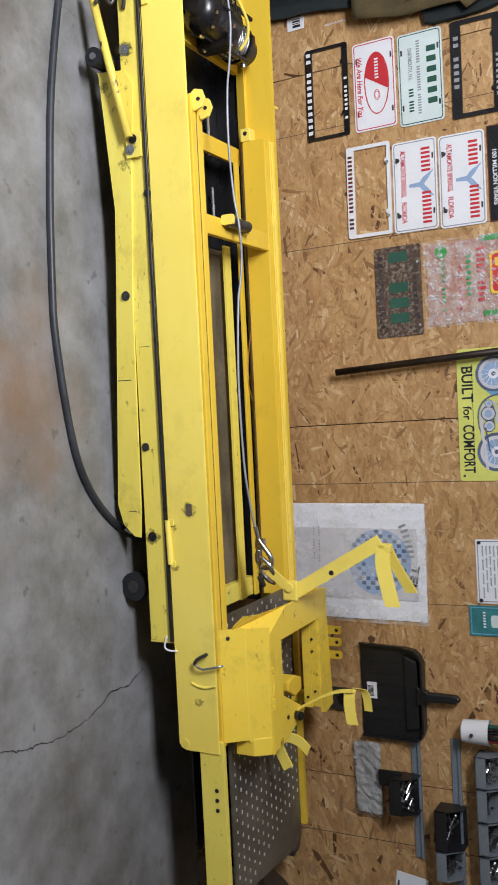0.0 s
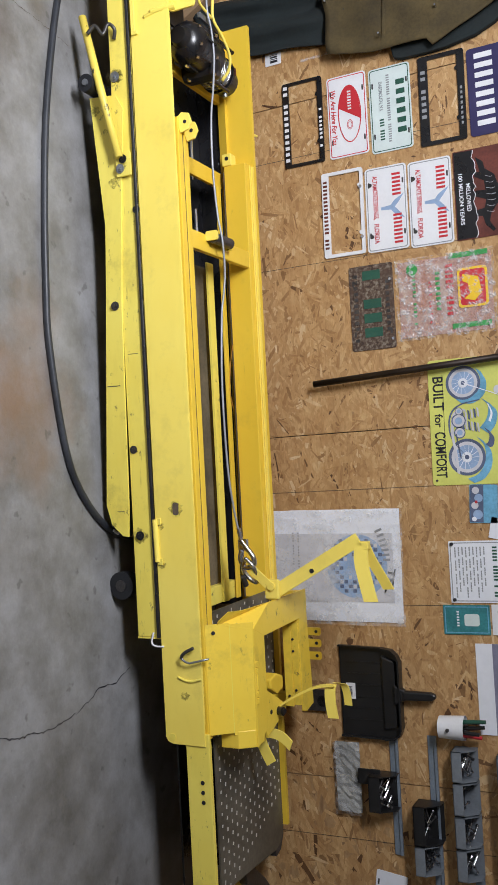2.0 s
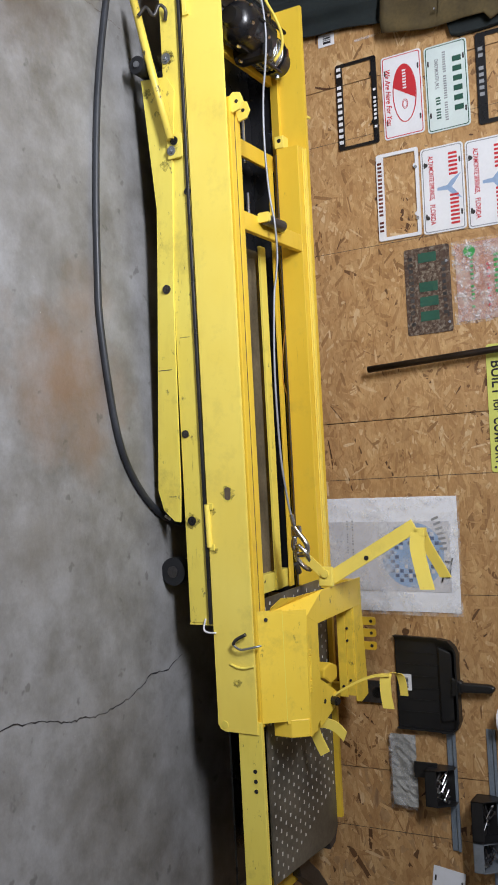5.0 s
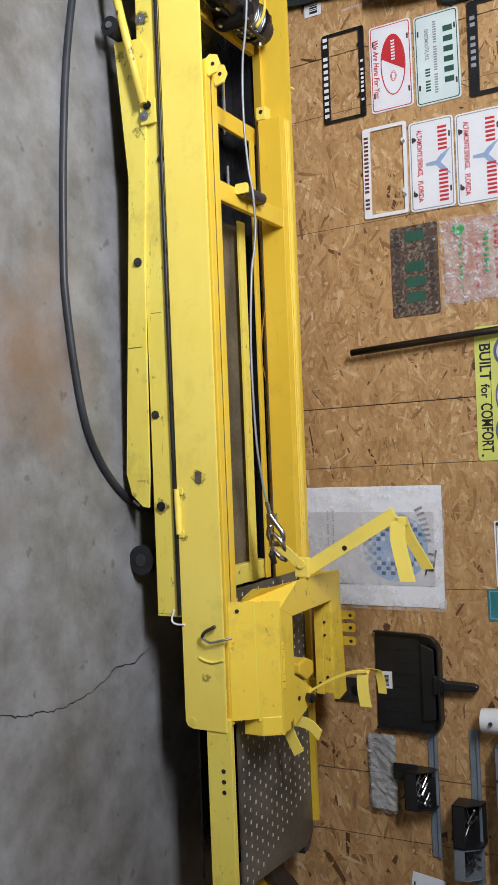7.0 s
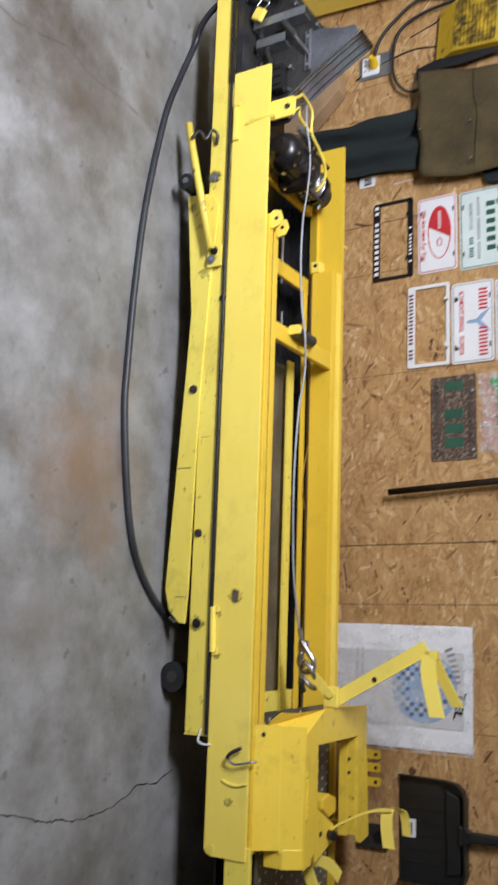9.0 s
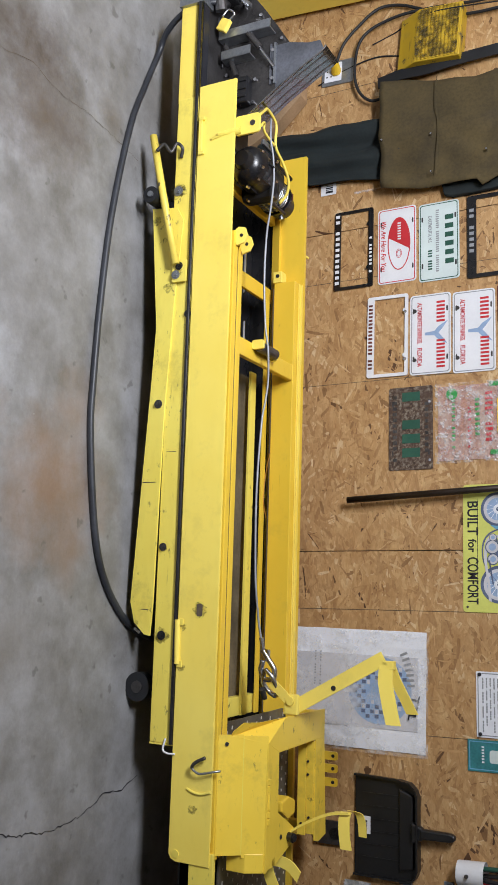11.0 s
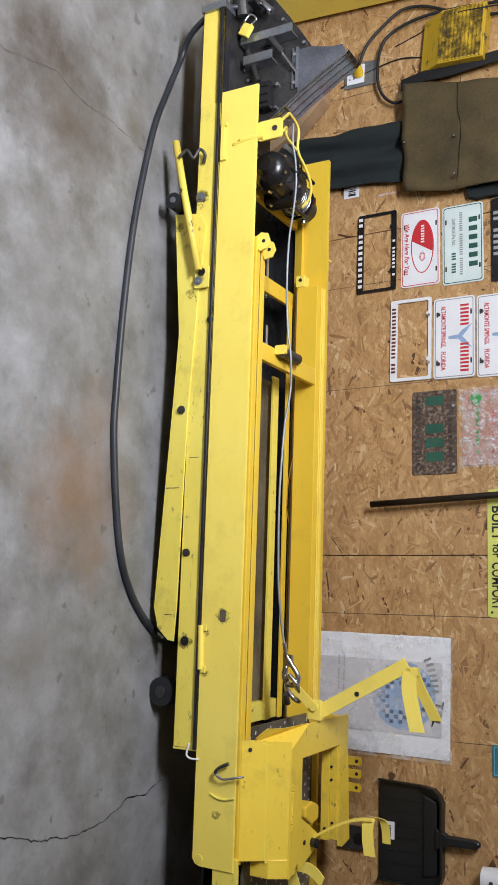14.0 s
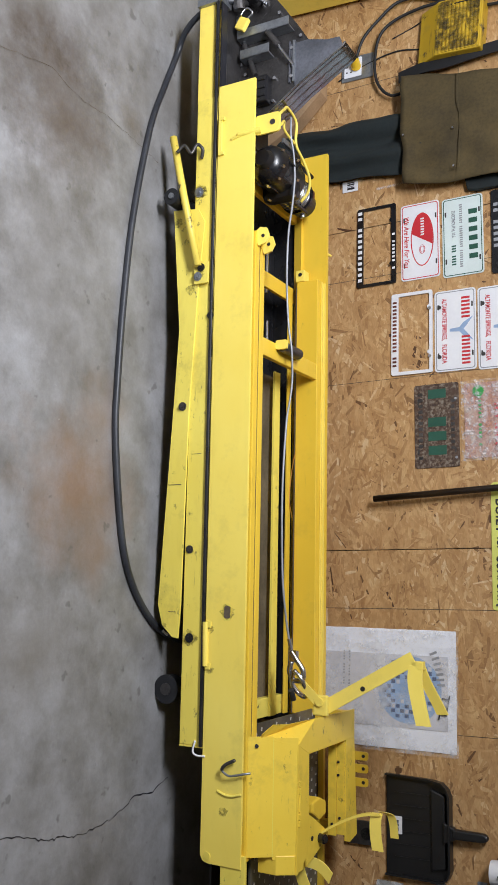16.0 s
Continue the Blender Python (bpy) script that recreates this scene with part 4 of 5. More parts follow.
for u, w in ((-0.345, 0.222), (-0.30, 0.222), (-0.26, 0.24), (-0.20, 0.225), (-0.45, 0.365), (-0.345, 0.445), (-0.14, 0.345), (-0.22, 0.35), (-0.5, 0.3), (-0.31, 0.412), (-0.21, 0.412)):
    part("rivet", rod(B(), (u, 0.140, w), (u, 0.151, w), 0.006, 10), CHROME, head)
TREAD = [(-0.278, 0.602), (-0.262, 0.585), (-0.235, 0.536), (-0.205, 0.486), (-0.175, 0.436), (-0.14, 0.386), (-0.108, 0.338), (-0.085, 0.31)]
tread_line = smooth_line([(u, 0.192, w) for u, w in TREAD], 6)
tread = part("curved_tread", ribbon(B(), tread_line, (0, 0.046, 0), (0.003, 0, 0.003)), TREAD_DARK, head, "shiny curved dark steel tread with pressed ribs")
for v in (-0.030, 0.0, 0.030):
    bm = tube(B(), [c + Vector((-0.0015, v, -0.0015)) for c in tread_line], 0.0075, 10)
    part("pressed_rib", bm, TREAD_DARK, tread, smooth=True)
bm = tube(B(), [c + Vector((0.001, -0.050, 0.001)) for c in tread_line], 0.0035, 8)
part("bright_edge", bm, TREAD_STEEL, tread, "bright ground edge", smooth=True)
part("end_cap", prism(B(), [(-0.475, 0.135), (-0.452, 0.135), (-0.45, 0.228), (-0.475, 0.228)], 1, -0.004, 0.06), GREY_STEEL, head)
lock = part("padlock", box(B(), -0.022, 0.022, 0.075, 0.092, -0.02, 0.02, 0.004), YELLOW, head, "yellow tag lock")
lock.matrix_basis = pose(-0.405, 0, 0.258, 0, 32, 0)
part("shackle", tube(B(), smooth_line([(-0.018, 0.083, 0.008), (-0.045, 0.08, 0.018), (-0.05, 0.075, -0.008), (-0.02, 0.07, -0.014)]), 0.004), CHROME, lock)
part("hose_clamp", rod(B(), (-0.50, 0.06, 0.25), (-0.455, 0.075, 0.25), 0.02), DARK_STEEL, head)
part("pipe", rod(B(), (-0.54, 0.1, 0.27), (-0.47, 0.11, 0.34), 0.01), CHROME, head)
part("valve_block", box(B(), -0.56, -0.49, 0.06, 0.12, 0.215, 0.3, 0.006), BLACK, head)


def grease(u, v, w, r, parent, seed):
    """A thin ragged patch of old grease round a bolt."""
    rnd = random.Random(seed)
    bm = B()
    n = 22
    pts = [(u + r * (0.65 + 0.5 * rnd.random()) * math.cos(2 * math.pi * k / n), w + 1.2 * r * (0.6 + 0.5 * rnd.random()) * math.sin(2 * math.pi * k / n)) for k in range(n)]
    bm.faces.new([bm.verts.new((a, v, b)) for a, b in pts])
    return part("grease_patch", bm, GREASE, parent)


for u, v, w, r in ((0.197, 0.0032, 0.158, 0.028), (0.20, 0.0030, 0.165, 0.019), (0.475, -0.0126, 0.178, 0.017), (0.893, -0.0036, 0.124, 0.013), (1.333, 0.0032, 0.16, 0.013), (1.594, 0.0032, 0.168, 0.024), (0.29, -0.0036, 0.085, 0.018), (0.36, -0.0036, 0.12, 0.01), (0.52, -0.0036, 0.14, 0.016), (1.515, -0.0008, 0.298, 0.022), (1.565, -0.0008, 0.243, 0.012), (1.682, -0.0008, 0.243, 0.012), (2.07, -0.0008, 0.30, 0.014), (1.56, -0.0036, 0.08, 0.008), (1.1, -0.0036, 0.1, 0.006)):
    grease(u, v, w, r, lift, int(u * 1000))


# ---- hose and loose things by the lift ----
hose = smooth_line([(-0.48, -0.745, 0.265), (-0.47, -0.775, 0.22), (-0.45, -0.785, 0.14), (-0.42, -0.76, 0.06), (-0.36, -0.74, 0.016), (-0.203, -0.80, 0.0105), (-0.023, -0.866, 0.0105), (0.3, -0.931, 0.0105), (0.589, -0.958, 0.0105), (0.857, -0.967, 0.0105), (1.028, -0.962, 0.0105), (1.306, -0.909, 0.0105), (1.45, -0.84, 0.0105), (1.555, -0.727, 0.0105), (1.6, -0.62, 0.02), (1.63, -0.50, 0.05)], 8)
hs = thing("hose", "black rubber hose lying curved on the concrete floor", "hose")
part("rubber_tube", tube(B(), hose, 0.0102, 12), HOSE, hs, smooth=True)
part("end_fitting", tube(B(), [hose[0] + Vector((-0.01, 0.03, 0.0)), hose[0], hose[3]], 0.016, 12), DARK_STEEL, hs)
part("white_mark", rod(B(), (1.578, -0.698, 0.0262), (1.590, -0.675, 0.0275), 0.004), WHITE, hs)
tagged(new("wood_block", mesh_of("wood_block", prism(B(), [(-0.44, 0.0), (-0.33, 0.0), (-0.40, 0.13), (-0.524, 0.259), (-0.62, 0.257), (-0.625, 0.217), (-0.55, 0.16)], 1, -0.085, -0.02, 0.002), WOOD_PALE)), "rough pale wood offcut leaning by the wall", "wood")


# ---- signs and plates on the wall ----
def sign(name, label, category, x, z, w, h, material, rim=None, r=0.012, thick=0.002, tilt=0.0, group="", holes=True, lift_off=0.003):
    """A thin sheet on the wall with its lower left corner at x, z; its writing is laid on in its own plane."""
    ob = thing(name, label, category, pose(x, -lift_off, z, 0, tilt, 0), group)
    bm = prism(B(), rounded(0, w, 0, h, r), 1, -thick, 0, 0.0004)
    part("sheet", bm, material, ob)
    if rim:
        d = 0.005
        bm = B()
        outer, inner = rounded(d, w - d, d, h - d, r * 0.8), rounded(d + 0.003, w - d - 0.003, d + 0.003, h - d - 0.003, r * 0.65)
        n = len(outer)
        vo, vi = [bm.verts.new((p[0], -thick - 0.0005, p[1])) for p in outer], [bm.verts.new((p[0], -thick - 0.0005, p[1])) for p in inner]
        for i in range(n): bm.faces.new((vo[i], vo[(i + 1) % n], vi[(i + 1) % n], vi[i]))
        part("rim", bm, rim, ob)
    if holes:
        for cx in (0.2 * w, 0.8 * w):
            for cz in (0.09 * h, 0.91 * h):
                part("mount_hole", prism(B(), rounded(cx - 0.01, cx + 0.01, cz - 0.003, cz + 0.003, 0.003), 1, -thick - 0.0006, -thick), DARK_STEEL, ob)
    return ob


def frame_ring(name, label, x, z, w, h, material, bottom, top, side, tilt=0.0):
    ob = thing(name, label, "plate frame", pose(x, -0.003, z, 0, tilt, 0), "licence plate frames")
    bm = B()
    o, i = rounded(0, w, 0, h, 0.008), rounded(side, w - side, bottom, h - top, 0.004)
    n = len(o)
    vs = [[bm.verts.new((p[0], y, p[1])) for p in q] for q, y in ((o, -0.006), (i, -0.006), (i, 0), (o, 0))]
    for a, b in ((0, 1), (1, 2), (2, 3), (3, 0)):
        for k in range(n): bm.faces.new((vs[a][k], vs[a][(k + 1) % n], vs[b][(k + 1) % n], vs[b][k]))
    bmesh.ops.recalc_face_normals(bm, faces=bm.faces)
    part("ring", bm, material, ob)
    for cx in (0.2 * w, 0.75 * w):
        part("screw_tab", rod(B(), (cx, -0.005, h - top), (cx, 0, h - top), 0.008), material, ob)
    return ob


P = "plates and signs on the wall"
f = frame_ring("plate_frame", "black plastic licence plate frame with white print on the wall", -0.024, 0.384, 0.318, 0.155, BLACK, 0.024, 0.018, 0.011, 0.3)
bars(f, WHITE, 0.012, 0.306, -0.0066, 0.004, 0.02, "1101111111111")
bars(f, WHITE, 0.12, 0.27, -0.0066, 0.141, 0.151, "1011111101")

f = sign("licence_plate", "white licence plate with a red and white oval emblem", "plate", -0.004, 0.557, 0.30, 0.148, WHITE, RED, group=P)
bm = B()
bm.faces.new([bm.verts.new((0.145 + 0.105 * math.cos(a), -0.0026, 0.082 + 0.044 * math.sin(a))) for a in (2 * math.pi * k / 40 for k in range(40))])
part("emblem_ring", bm, RED, f)
bm = B()
bm.faces.new([bm.verts.new((0.145 + 0.101 * math.cos(a), -0.0030, 0.082 + 0.040 * math.sin(a))) for a in (2 * math.pi * k / 40 for k in range(40))])
part("emblem_field", bm, WHITE, f)
bm = B()
pts = [(0.145 + 0.101 * math.cos(a), 0.082 + 0.040 * math.sin(a)) for a in (math.pi * (0.42 + 1.0 * k / 24) for k in range(25))]
bm.faces.new([bm.verts.new((px, -0.0034, pz)) for px, pz in pts])
part("emblem_red", bm, RED, f)
bars(f, WHITE, 0.062, 0.135, -0.0038, 0.077, 0.090, "1111111")
bm = B()
for rr in (0.017, 0.012):
    tube(bm, [Vector((0.185 + rr * math.cos(a), -0.0032, 0.082 + 0.6 * rr * math.sin(a))) for a in (2 * math.pi * k / 20 for k in range(21))], 0.001, 5)
part("ring_mark", bm, RED, f)
lettering("We Are Here For You", f, RED, 0.045, -0.0026, 0.014, 0.026, 0.20, lean=0.3)

f = sign("licence_plate", "pale mint dealer plate with dark green print", "plate", 0.004, 0.715, 0.305, 0.150, MINT, GREEN, group=P)
bars(f, GREEN, 0.055, 0.26, -0.0026, 0.098, 0.129, "111111")
bars(f, INK_GREY, 0.03, 0.275, -0.0026, 0.064, 0.075, "11111111101111111111011111111")
lettering("DARTMOUTH, N.S.", f, INK_GREY, 0.05, -0.0026, 0.036, 0.018, 0.105)
bars(f, GREEN, 0.185, 0.265, -0.0026, 0.034, 0.050, "11101111")

f = frame_ring("plate_frame", "black plastic licence plate frame hanging empty", 0.006, 0.896, 0.314, 0.158, BLACK, 0.032, 0.024, 0.014, 0.6)
bars(f, INK_GREY, 0.05, 0.25, -0.0066, 0.008, 0.024, "110111110")
bars(f, INK_GREY, 0.13, 0.27, -0.0066, 0.142, 0.149, "11111111")

f = sign("enamel_sign", "navy enamel sign with large white print", "sign", 0.018, 1.062, 0.303, 0.20, NAVY, group=P, holes=False)
bars(f, WHITE, 0.02, 0.285, -0.0026, 0.025, 0.085, "11111111")
bars(f, SKY_BLUE, 0.08, 0.25, -0.0026, 0.11, 0.14, "1111")

f = frame_ring("plate_frame", "white licence plate frame with maroon print", 0.342, 0.520, 0.311, 0.155, WHITE, 0.026, 0.012, 0.012, 0.6)
bars(f, MAROON, 0.03, 0.285, -0.0066, 0.005, 0.02, "111111111111110111")
for cx in (0.07, 0.25):
    part("screw", rod(B(), (cx, -0.008, 0.145), (cx, -0.005, 0.145), 0.006), CHROME, f)

for x, z in ((0.357, 0.682), (0.364, 0.838)):
    f = sign("licence_plate", "white licence plate with red print and a pale blue eagle shape", "plate", x, z, 0.301, 0.150, WHITE, INK_GREY, tilt=0.5, group=P)
    bars(f, RED, 0.03, 0.115, -0.0026, 0.098, 0.128, "111111")
    bars(f, RED, 0.175, 0.285, -0.0026, 0.098, 0.128, "11111111")
    lettering("ALTAMONTE SPRINGS,", f, RED, 0.03, -0.0026, 0.028, 0.024, 0.155)
    lettering("FLORIDA", f, RED, 0.20, -0.0026, 0.028, 0.024, 0.07)
    bm = prism(B(), [(0.145, 0.055), (0.155, 0.055), (0.158, 0.09), (0.175, 0.105), (0.195, 0.14), (0.165, 0.118), (0.15, 0.105), (0.135, 0.118), (0.105, 0.14), (0.125, 0.105), (0.142, 0.09)], 1, -0.0027, -0.0021)
    part("emblem", bm, BLUE_PALE, f)
    for cx in (0.06, 0.245):
        part("screw", rod(B(), (cx, -0.005, 0.018), (cx, -0.002, 0.018), 0.007), DARK_STEEL, f)

f = sign("tin_sign", "worn maroon and black tin sign with a pale figure outline", "sign", 0.360, 0.995, 0.306, 0.21, MAROON, group=P, r=0.004, holes=False)
rnd = random.Random(21)
edge = [(0.305 - 0.0125 * k, 0.068 + rnd.uniform(-0.006, 0.008)) for k in range(25)]
part("dark_panel", prism(B(), [(0.003, 0.003), (0.303, 0.003)] + [(min(0.303, max(0.003, x)), z) for x, z in edge], 1, -0.0024, -0.0020), BLACK, f)
part("ragged_edge", tube(B(), [Vector((x, -0.0026, z)) for x, z in edge], 0.0012, 5), PAPER, f)
BEAST = [(0.03, 0.075), (0.05, 0.10), (0.075, 0.105), (0.10, 0.135), (0.15, 0.15), (0.195, 0.145), (0.225, 0.12), (0.255, 0.112), (0.285, 0.13), (0.292, 0.122), (0.265, 0.098), (0.235, 0.09), (0.232, 0.07), (0.212, 0.07), (0.208, 0.098), (0.18, 0.104), (0.165, 0.07), (0.145, 0.07), (0.148, 0.104), (0.115, 0.10), (0.098, 0.07), (0.082, 0.07), (0.085, 0.088), (0.055, 0.082)]
part("dark_shape", prism(B(), BEAST, 1, -0.0030, -0.0025), BLACK, f)
for k in range(7):
    x = 0.10 + k * 0.02
    part("pale_stroke", tube(B(), smooth_line([(x, -0.0032, 0.106), (x + 0.006, -0.0032, 0.122), (x + 0.004, -0.0032, 0.138 - abs(k - 3) * 0.003)], 4), 0.0008, 5), PAPER_GREY, f)
part("pale_disc", rod(B(), (0.15, -0.0026, 0.195), (0.15, -0.0021, 0.195), 0.03, 28), PAPER_GREY, f)
lettering("MELLOWED", f, PAPER, 0.115, -0.003, 0.040, 0.020, 0.095)
lettering("100 MILLION YEARS", f, PAPER, 0.075, -0.003, 0.016, 0.019, 0.175)

f = sign("licence_plate", "rusted old brown licence plate with worn dark characters", "plate", 0.699, 0.602, 0.302, 0.161, RUST_PLATE, group=P, r=0.008)
bars(f, GREEN, 0.02, 0.275, -0.0026, 0.05, 0.115, "10111", gap=0.35)
bars(f, DARK_STEEL, 0.06, 0.25, -0.0026, 0.132, 0.145, "111111111")
bars(f, DARK_STEEL, 0.03, 0.28, -0.0026, 0.015, 0.03, "111111111101")
for cx in (0.06, 0.27):
    part("screw", rod(B(), (cx, -0.005, 0.15), (cx, -0.002, 0.15), 0.005), CHROME, f)


def crumpled(w, h, n, depth, seed):
    bm, rnd = B(), random.Random(seed)
    m = max(3, int(n * h / w))
    grid = [[bm.verts.new((w * i / n + rnd.uniform(-1, 1) * 0.001, -abs(noise.noise(Vector((i * 0.45, j * 0.45, seed)))) * depth - rnd.random() * depth * 0.25, h * j / m + rnd.uniform(-1, 1) * 0.001)) for j in range(m + 1)] for i in range(n + 1)]
    for i in range(n):
        for j in range(m): bm.faces.new((grid[i][j], grid[i + 1][j], grid[i + 1][j + 1], grid[i][j + 1]))
    return bm


def tinted_film():
    m, nt, b = nodes_of("milky_pink_film")
    n = noise_tex(nt, coords(nt), 16, 5, 0.65)
    nt.links.new(ramp(nt, n, [(0.35, (0.62, 0.30, 0.26)), (0.65, (0.66, 0.52, 0.44))]), b.inputs["Base Color"])
    nt.links.new(ramp(nt, n, [(0.3, [0.25] * 3), (0.7, [0.7] * 3)]), b.inputs["Alpha"])
    b.inputs["Roughness"].default_value = 0.25
    return m


bag = thing("plastic_bag", "clear crinkled plastic bag with red and green print pinned flat", "bag", pose(0.70, -0.006, 0.772))
part("print_sheet", box(B(), 0.01, 0.275, 0.001, 0.002, 0.01, 0.33), tinted_film(), bag)
part("film", crumpled(0.285, 0.34, 44, 0.010, 3), BAG_FILM, bag, smooth=False)
bm = rod(B(), (0.04, -0.0022, 0.06), (0.04, -0.0008, 0.06), 0.02, 24)
part("round_mark", bm, GREEN_BRIGHT, bag)
bars(bag, RED, 0.04, 0.24, -0.001, 0.175, 0.2, "11111011110")
bars(bag, GREEN_BRIGHT, 0.06, 0.2, -0.001, 0.14, 0.155, "11111111")
bars(bag, RED, 0.09, 0.24, -0.001, 0.115, 0.125, "11110111111")
bars(bag, GREEN_BRIGHT, 0.06, 0.24, -0.001, 0.06, 0.07, "1111110111101")
part("yellow_field", prism(B(), rounded(0.06, 0.195, 0.215, 0.315, 0.012), 1, -0.0022, 0.0005), SIGN_YELLOW, bag)
part("red_field", prism(B(), rounded(0.068, 0.187, 0.223, 0.307, 0.01), 1, -0.0028, -0.0022), RED, bag)
part("emblem", prism(B(), [(0.08, 0.232), (0.095, 0.285), (0.15, 0.295), (0.175, 0.27), (0.165, 0.235), (0.15, 0.255), (0.115, 0.25), (0.105, 0.232)], 1, -0.0034, -0.0028), SIGN_YELLOW, bag)
for cx in (0.005, 0.245):
    part("green_band", box(B(), cx, cx + 0.017, -0.0015, 0.0, 0.19, 0.32), GREEN_BRIGHT, bag)

f = sign("tin_sign", "lime yellow tin sign with a blue motorcycle drawing", "sign", 1.062, 0.866, 0.427, 0.36, LIME, group=P, r=0.012, holes=False, tilt=0.6)
lettering("BUILT", f, INK, 0.055, -0.0026, 0.016, 0.05, 0.115)
lettering("for", f, INK, 0.185, -0.0026, 0.018, 0.038, 0.045)
lettering("COMFORT", f, INK, 0.245, -0.0026, 0.016, 0.05, 0.155)


def disc(parent, name, material, cx, cz, r, y, inner=0.0, stretch=1.0):
    """A thin printed disc, or a ring where inner is given."""
    bm = B()
    n = 36
    ring = lambda q: [bm.verts.new((cx + q * stretch * math.cos(a), y, cz + q * math.sin(a))) for a in (2 * math.pi * k / n for k in range(n))]
    if inner:
        o, i = ring(r), ring(inner)
        for k in range(n): bm.faces.new((o[k], o[(k + 1) % n], i[(k + 1) % n], i[k]))
    else: bm.faces.new(ring(r))
    return part(name, bm, material, parent)


def stroke(parent, name, material, pts, r, y):
    return part(name, ribbon(B(), smooth_line([(x, y, z) for x, z in pts], 5), (r * 0.6, 0, r * 0.8), (0, -0.0003, 0)), material, parent)


def wheel_mark(parent, cx, cz, r):
    disc(parent, "wheel_mark", BLUE_DARK, cx, cz, r, -0.0026, r * 0.84)
    disc(parent, "wheel_mark", PAPER_GREY, cx, cz, r * 0.84, -0.0027, r * 0.66)
    disc(parent, "wheel_mark", BLUE_PALE, cx, cz, r * 0.66, -0.0025)
    bm = B()
    for k in range(14):
        a = 2 * math.pi * k / 14
        ribbon(bm, [(cx + 0.2 * r * math.cos(a), -0.0028, cz + 0.2 * r * math.sin(a)), (cx + 0.66 * r * math.cos(a + 0.25), -0.0028, cz + 0.66 * r * math.sin(a + 0.25))], (0.0006, 0, 0.0006), (0, -0.0002, 0))
    part("spoke_mark", bm, PAPER, parent)
    disc(parent, "hub_mark", PAPER, cx, cz, r * 0.28, -0.0030)
    disc(parent, "hub_mark", BLUE_DARK, cx, cz, r * 0.12, -0.0032)


wheel_mark(f, 0.085, 0.118, 0.058)
wheel_mark(f, 0.335, 0.120, 0.062)
stroke(f, "fender_mark", SKY_BLUE, [(0.145, 0.10), (0.148, 0.14), (0.12, 0.178), (0.08, 0.186), (0.045, 0.17)], 0.012, -0.0032)
stroke(f, "fender_mark", SKY_BLUE, [(0.275, 0.165), (0.31, 0.19), (0.36, 0.19), (0.40, 0.165), (0.415, 0.13)], 0.013, -0.0032)
stroke(f, "fork_mark", PAPER, [(0.085, 0.118), (0.115, 0.19), (0.14, 0.25)], 0.005, -0.0034)
stroke(f, "bar_mark", BLUE_PALE, [(0.13, 0.24), (0.15, 0.262), (0.185, 0.262), (0.20, 0.25)], 0.004, -0.0034)
disc(f, "lamp_mark", PAPER_GREY, 0.115, 0.232, 0.014, -0.0034)
stroke(f, "tank_mark", SKY_BLUE, [(0.15, 0.19), (0.18, 0.212), (0.22, 0.205), (0.25, 0.182)], 0.018, -0.0034)
stroke(f, "tank_mark", PAPER, [(0.16, 0.196), (0.19, 0.208), (0.22, 0.2)], 0.004, -0.0036)
stroke(f, "seat_mark", BLUE_DARK, [(0.245, 0.19), (0.27, 0.205), (0.295, 0.20), (0.30, 0.19)], 0.010, -0.0036)
stroke(f, "frame_mark", BLUE_DARK, [(0.145, 0.17), (0.16, 0.10), (0.20, 0.068), (0.27, 0.072), (0.335, 0.12)], 0.003, -0.0033)
stroke(f, "exhaust_mark", PAPER_GREY, [(0.175, 0.12), (0.19, 0.085), (0.25, 0.075), (0.33, 0.085), (0.39, 0.09)], 0.006, -0.0037)
for cx, cz, lean in ((0.192, 0.14, -0.25), (0.232, 0.14, 0.25)):
    for k in range(6):
        z = cz - 0.028 + k * 0.010
        stroke(f, "cylinder_fin", PAPER_GREY if k % 2 else BLUE_DARK, [(cx - 0.015 + lean * (z - cz), z), (cx + 0.015 + lean * (z - cz), z + 0.002)], 0.0042, -0.0038 - 0.0001 * k)
for cx, cz, r in ((0.212, 0.098, 0.024), (0.252, 0.10, 0.019), (0.18, 0.10, 0.013)):
    disc(f, "case_mark", BLUE_DARK, cx, cz, r, -0.0045)
    disc(f, "case_mark", PAPER_GREY, cx, cz, r * 0.84, -0.0046)
    disc(f, "case_mark", BLUE_PALE, cx, cz, r * 0.5, -0.0047)
stroke(f, "chain_mark", BLUE_DARK, [(0.255, 0.088), (0.335, 0.10)], 0.003, -0.0047)
disc(f, "badge_mark", INK, 0.335, 0.262, 0.026, -0.0030, 0.0, 1.6)
disc(f, "badge_mark", PAPER, 0.335, 0.262, 0.021, -0.0032, 0.0, 1.6)
disc(f, "badge_mark", BLUE_DARK, 0.335, 0.262, 0.013, -0.0034, 0.0, 1.6)
part("ground_line", box(B(), 0.05, 0.40, -0.0026, -0.0022, 0.048, 0.0495), INK, f)
for cx, cz in ((0.015, 0.015), (0.41, 0.015)):
    part("nail", rod(B(), (cx, -0.004, cz), (cx, -0.002, cz), 0.004), DARK_STEEL, f)

tagged(new("steel_bar", mesh_of("steel_bar", rod(B(), (1.107, -0.045, 0.462), (1.07, -0.03, 1.25), 0.0115, 14), plain("brown_steel_bar", (0.035, 0.024, 0.018), 0.45, 0.5, 0.3), True)), "dark brown steel bar hanging on the wall", "bar")

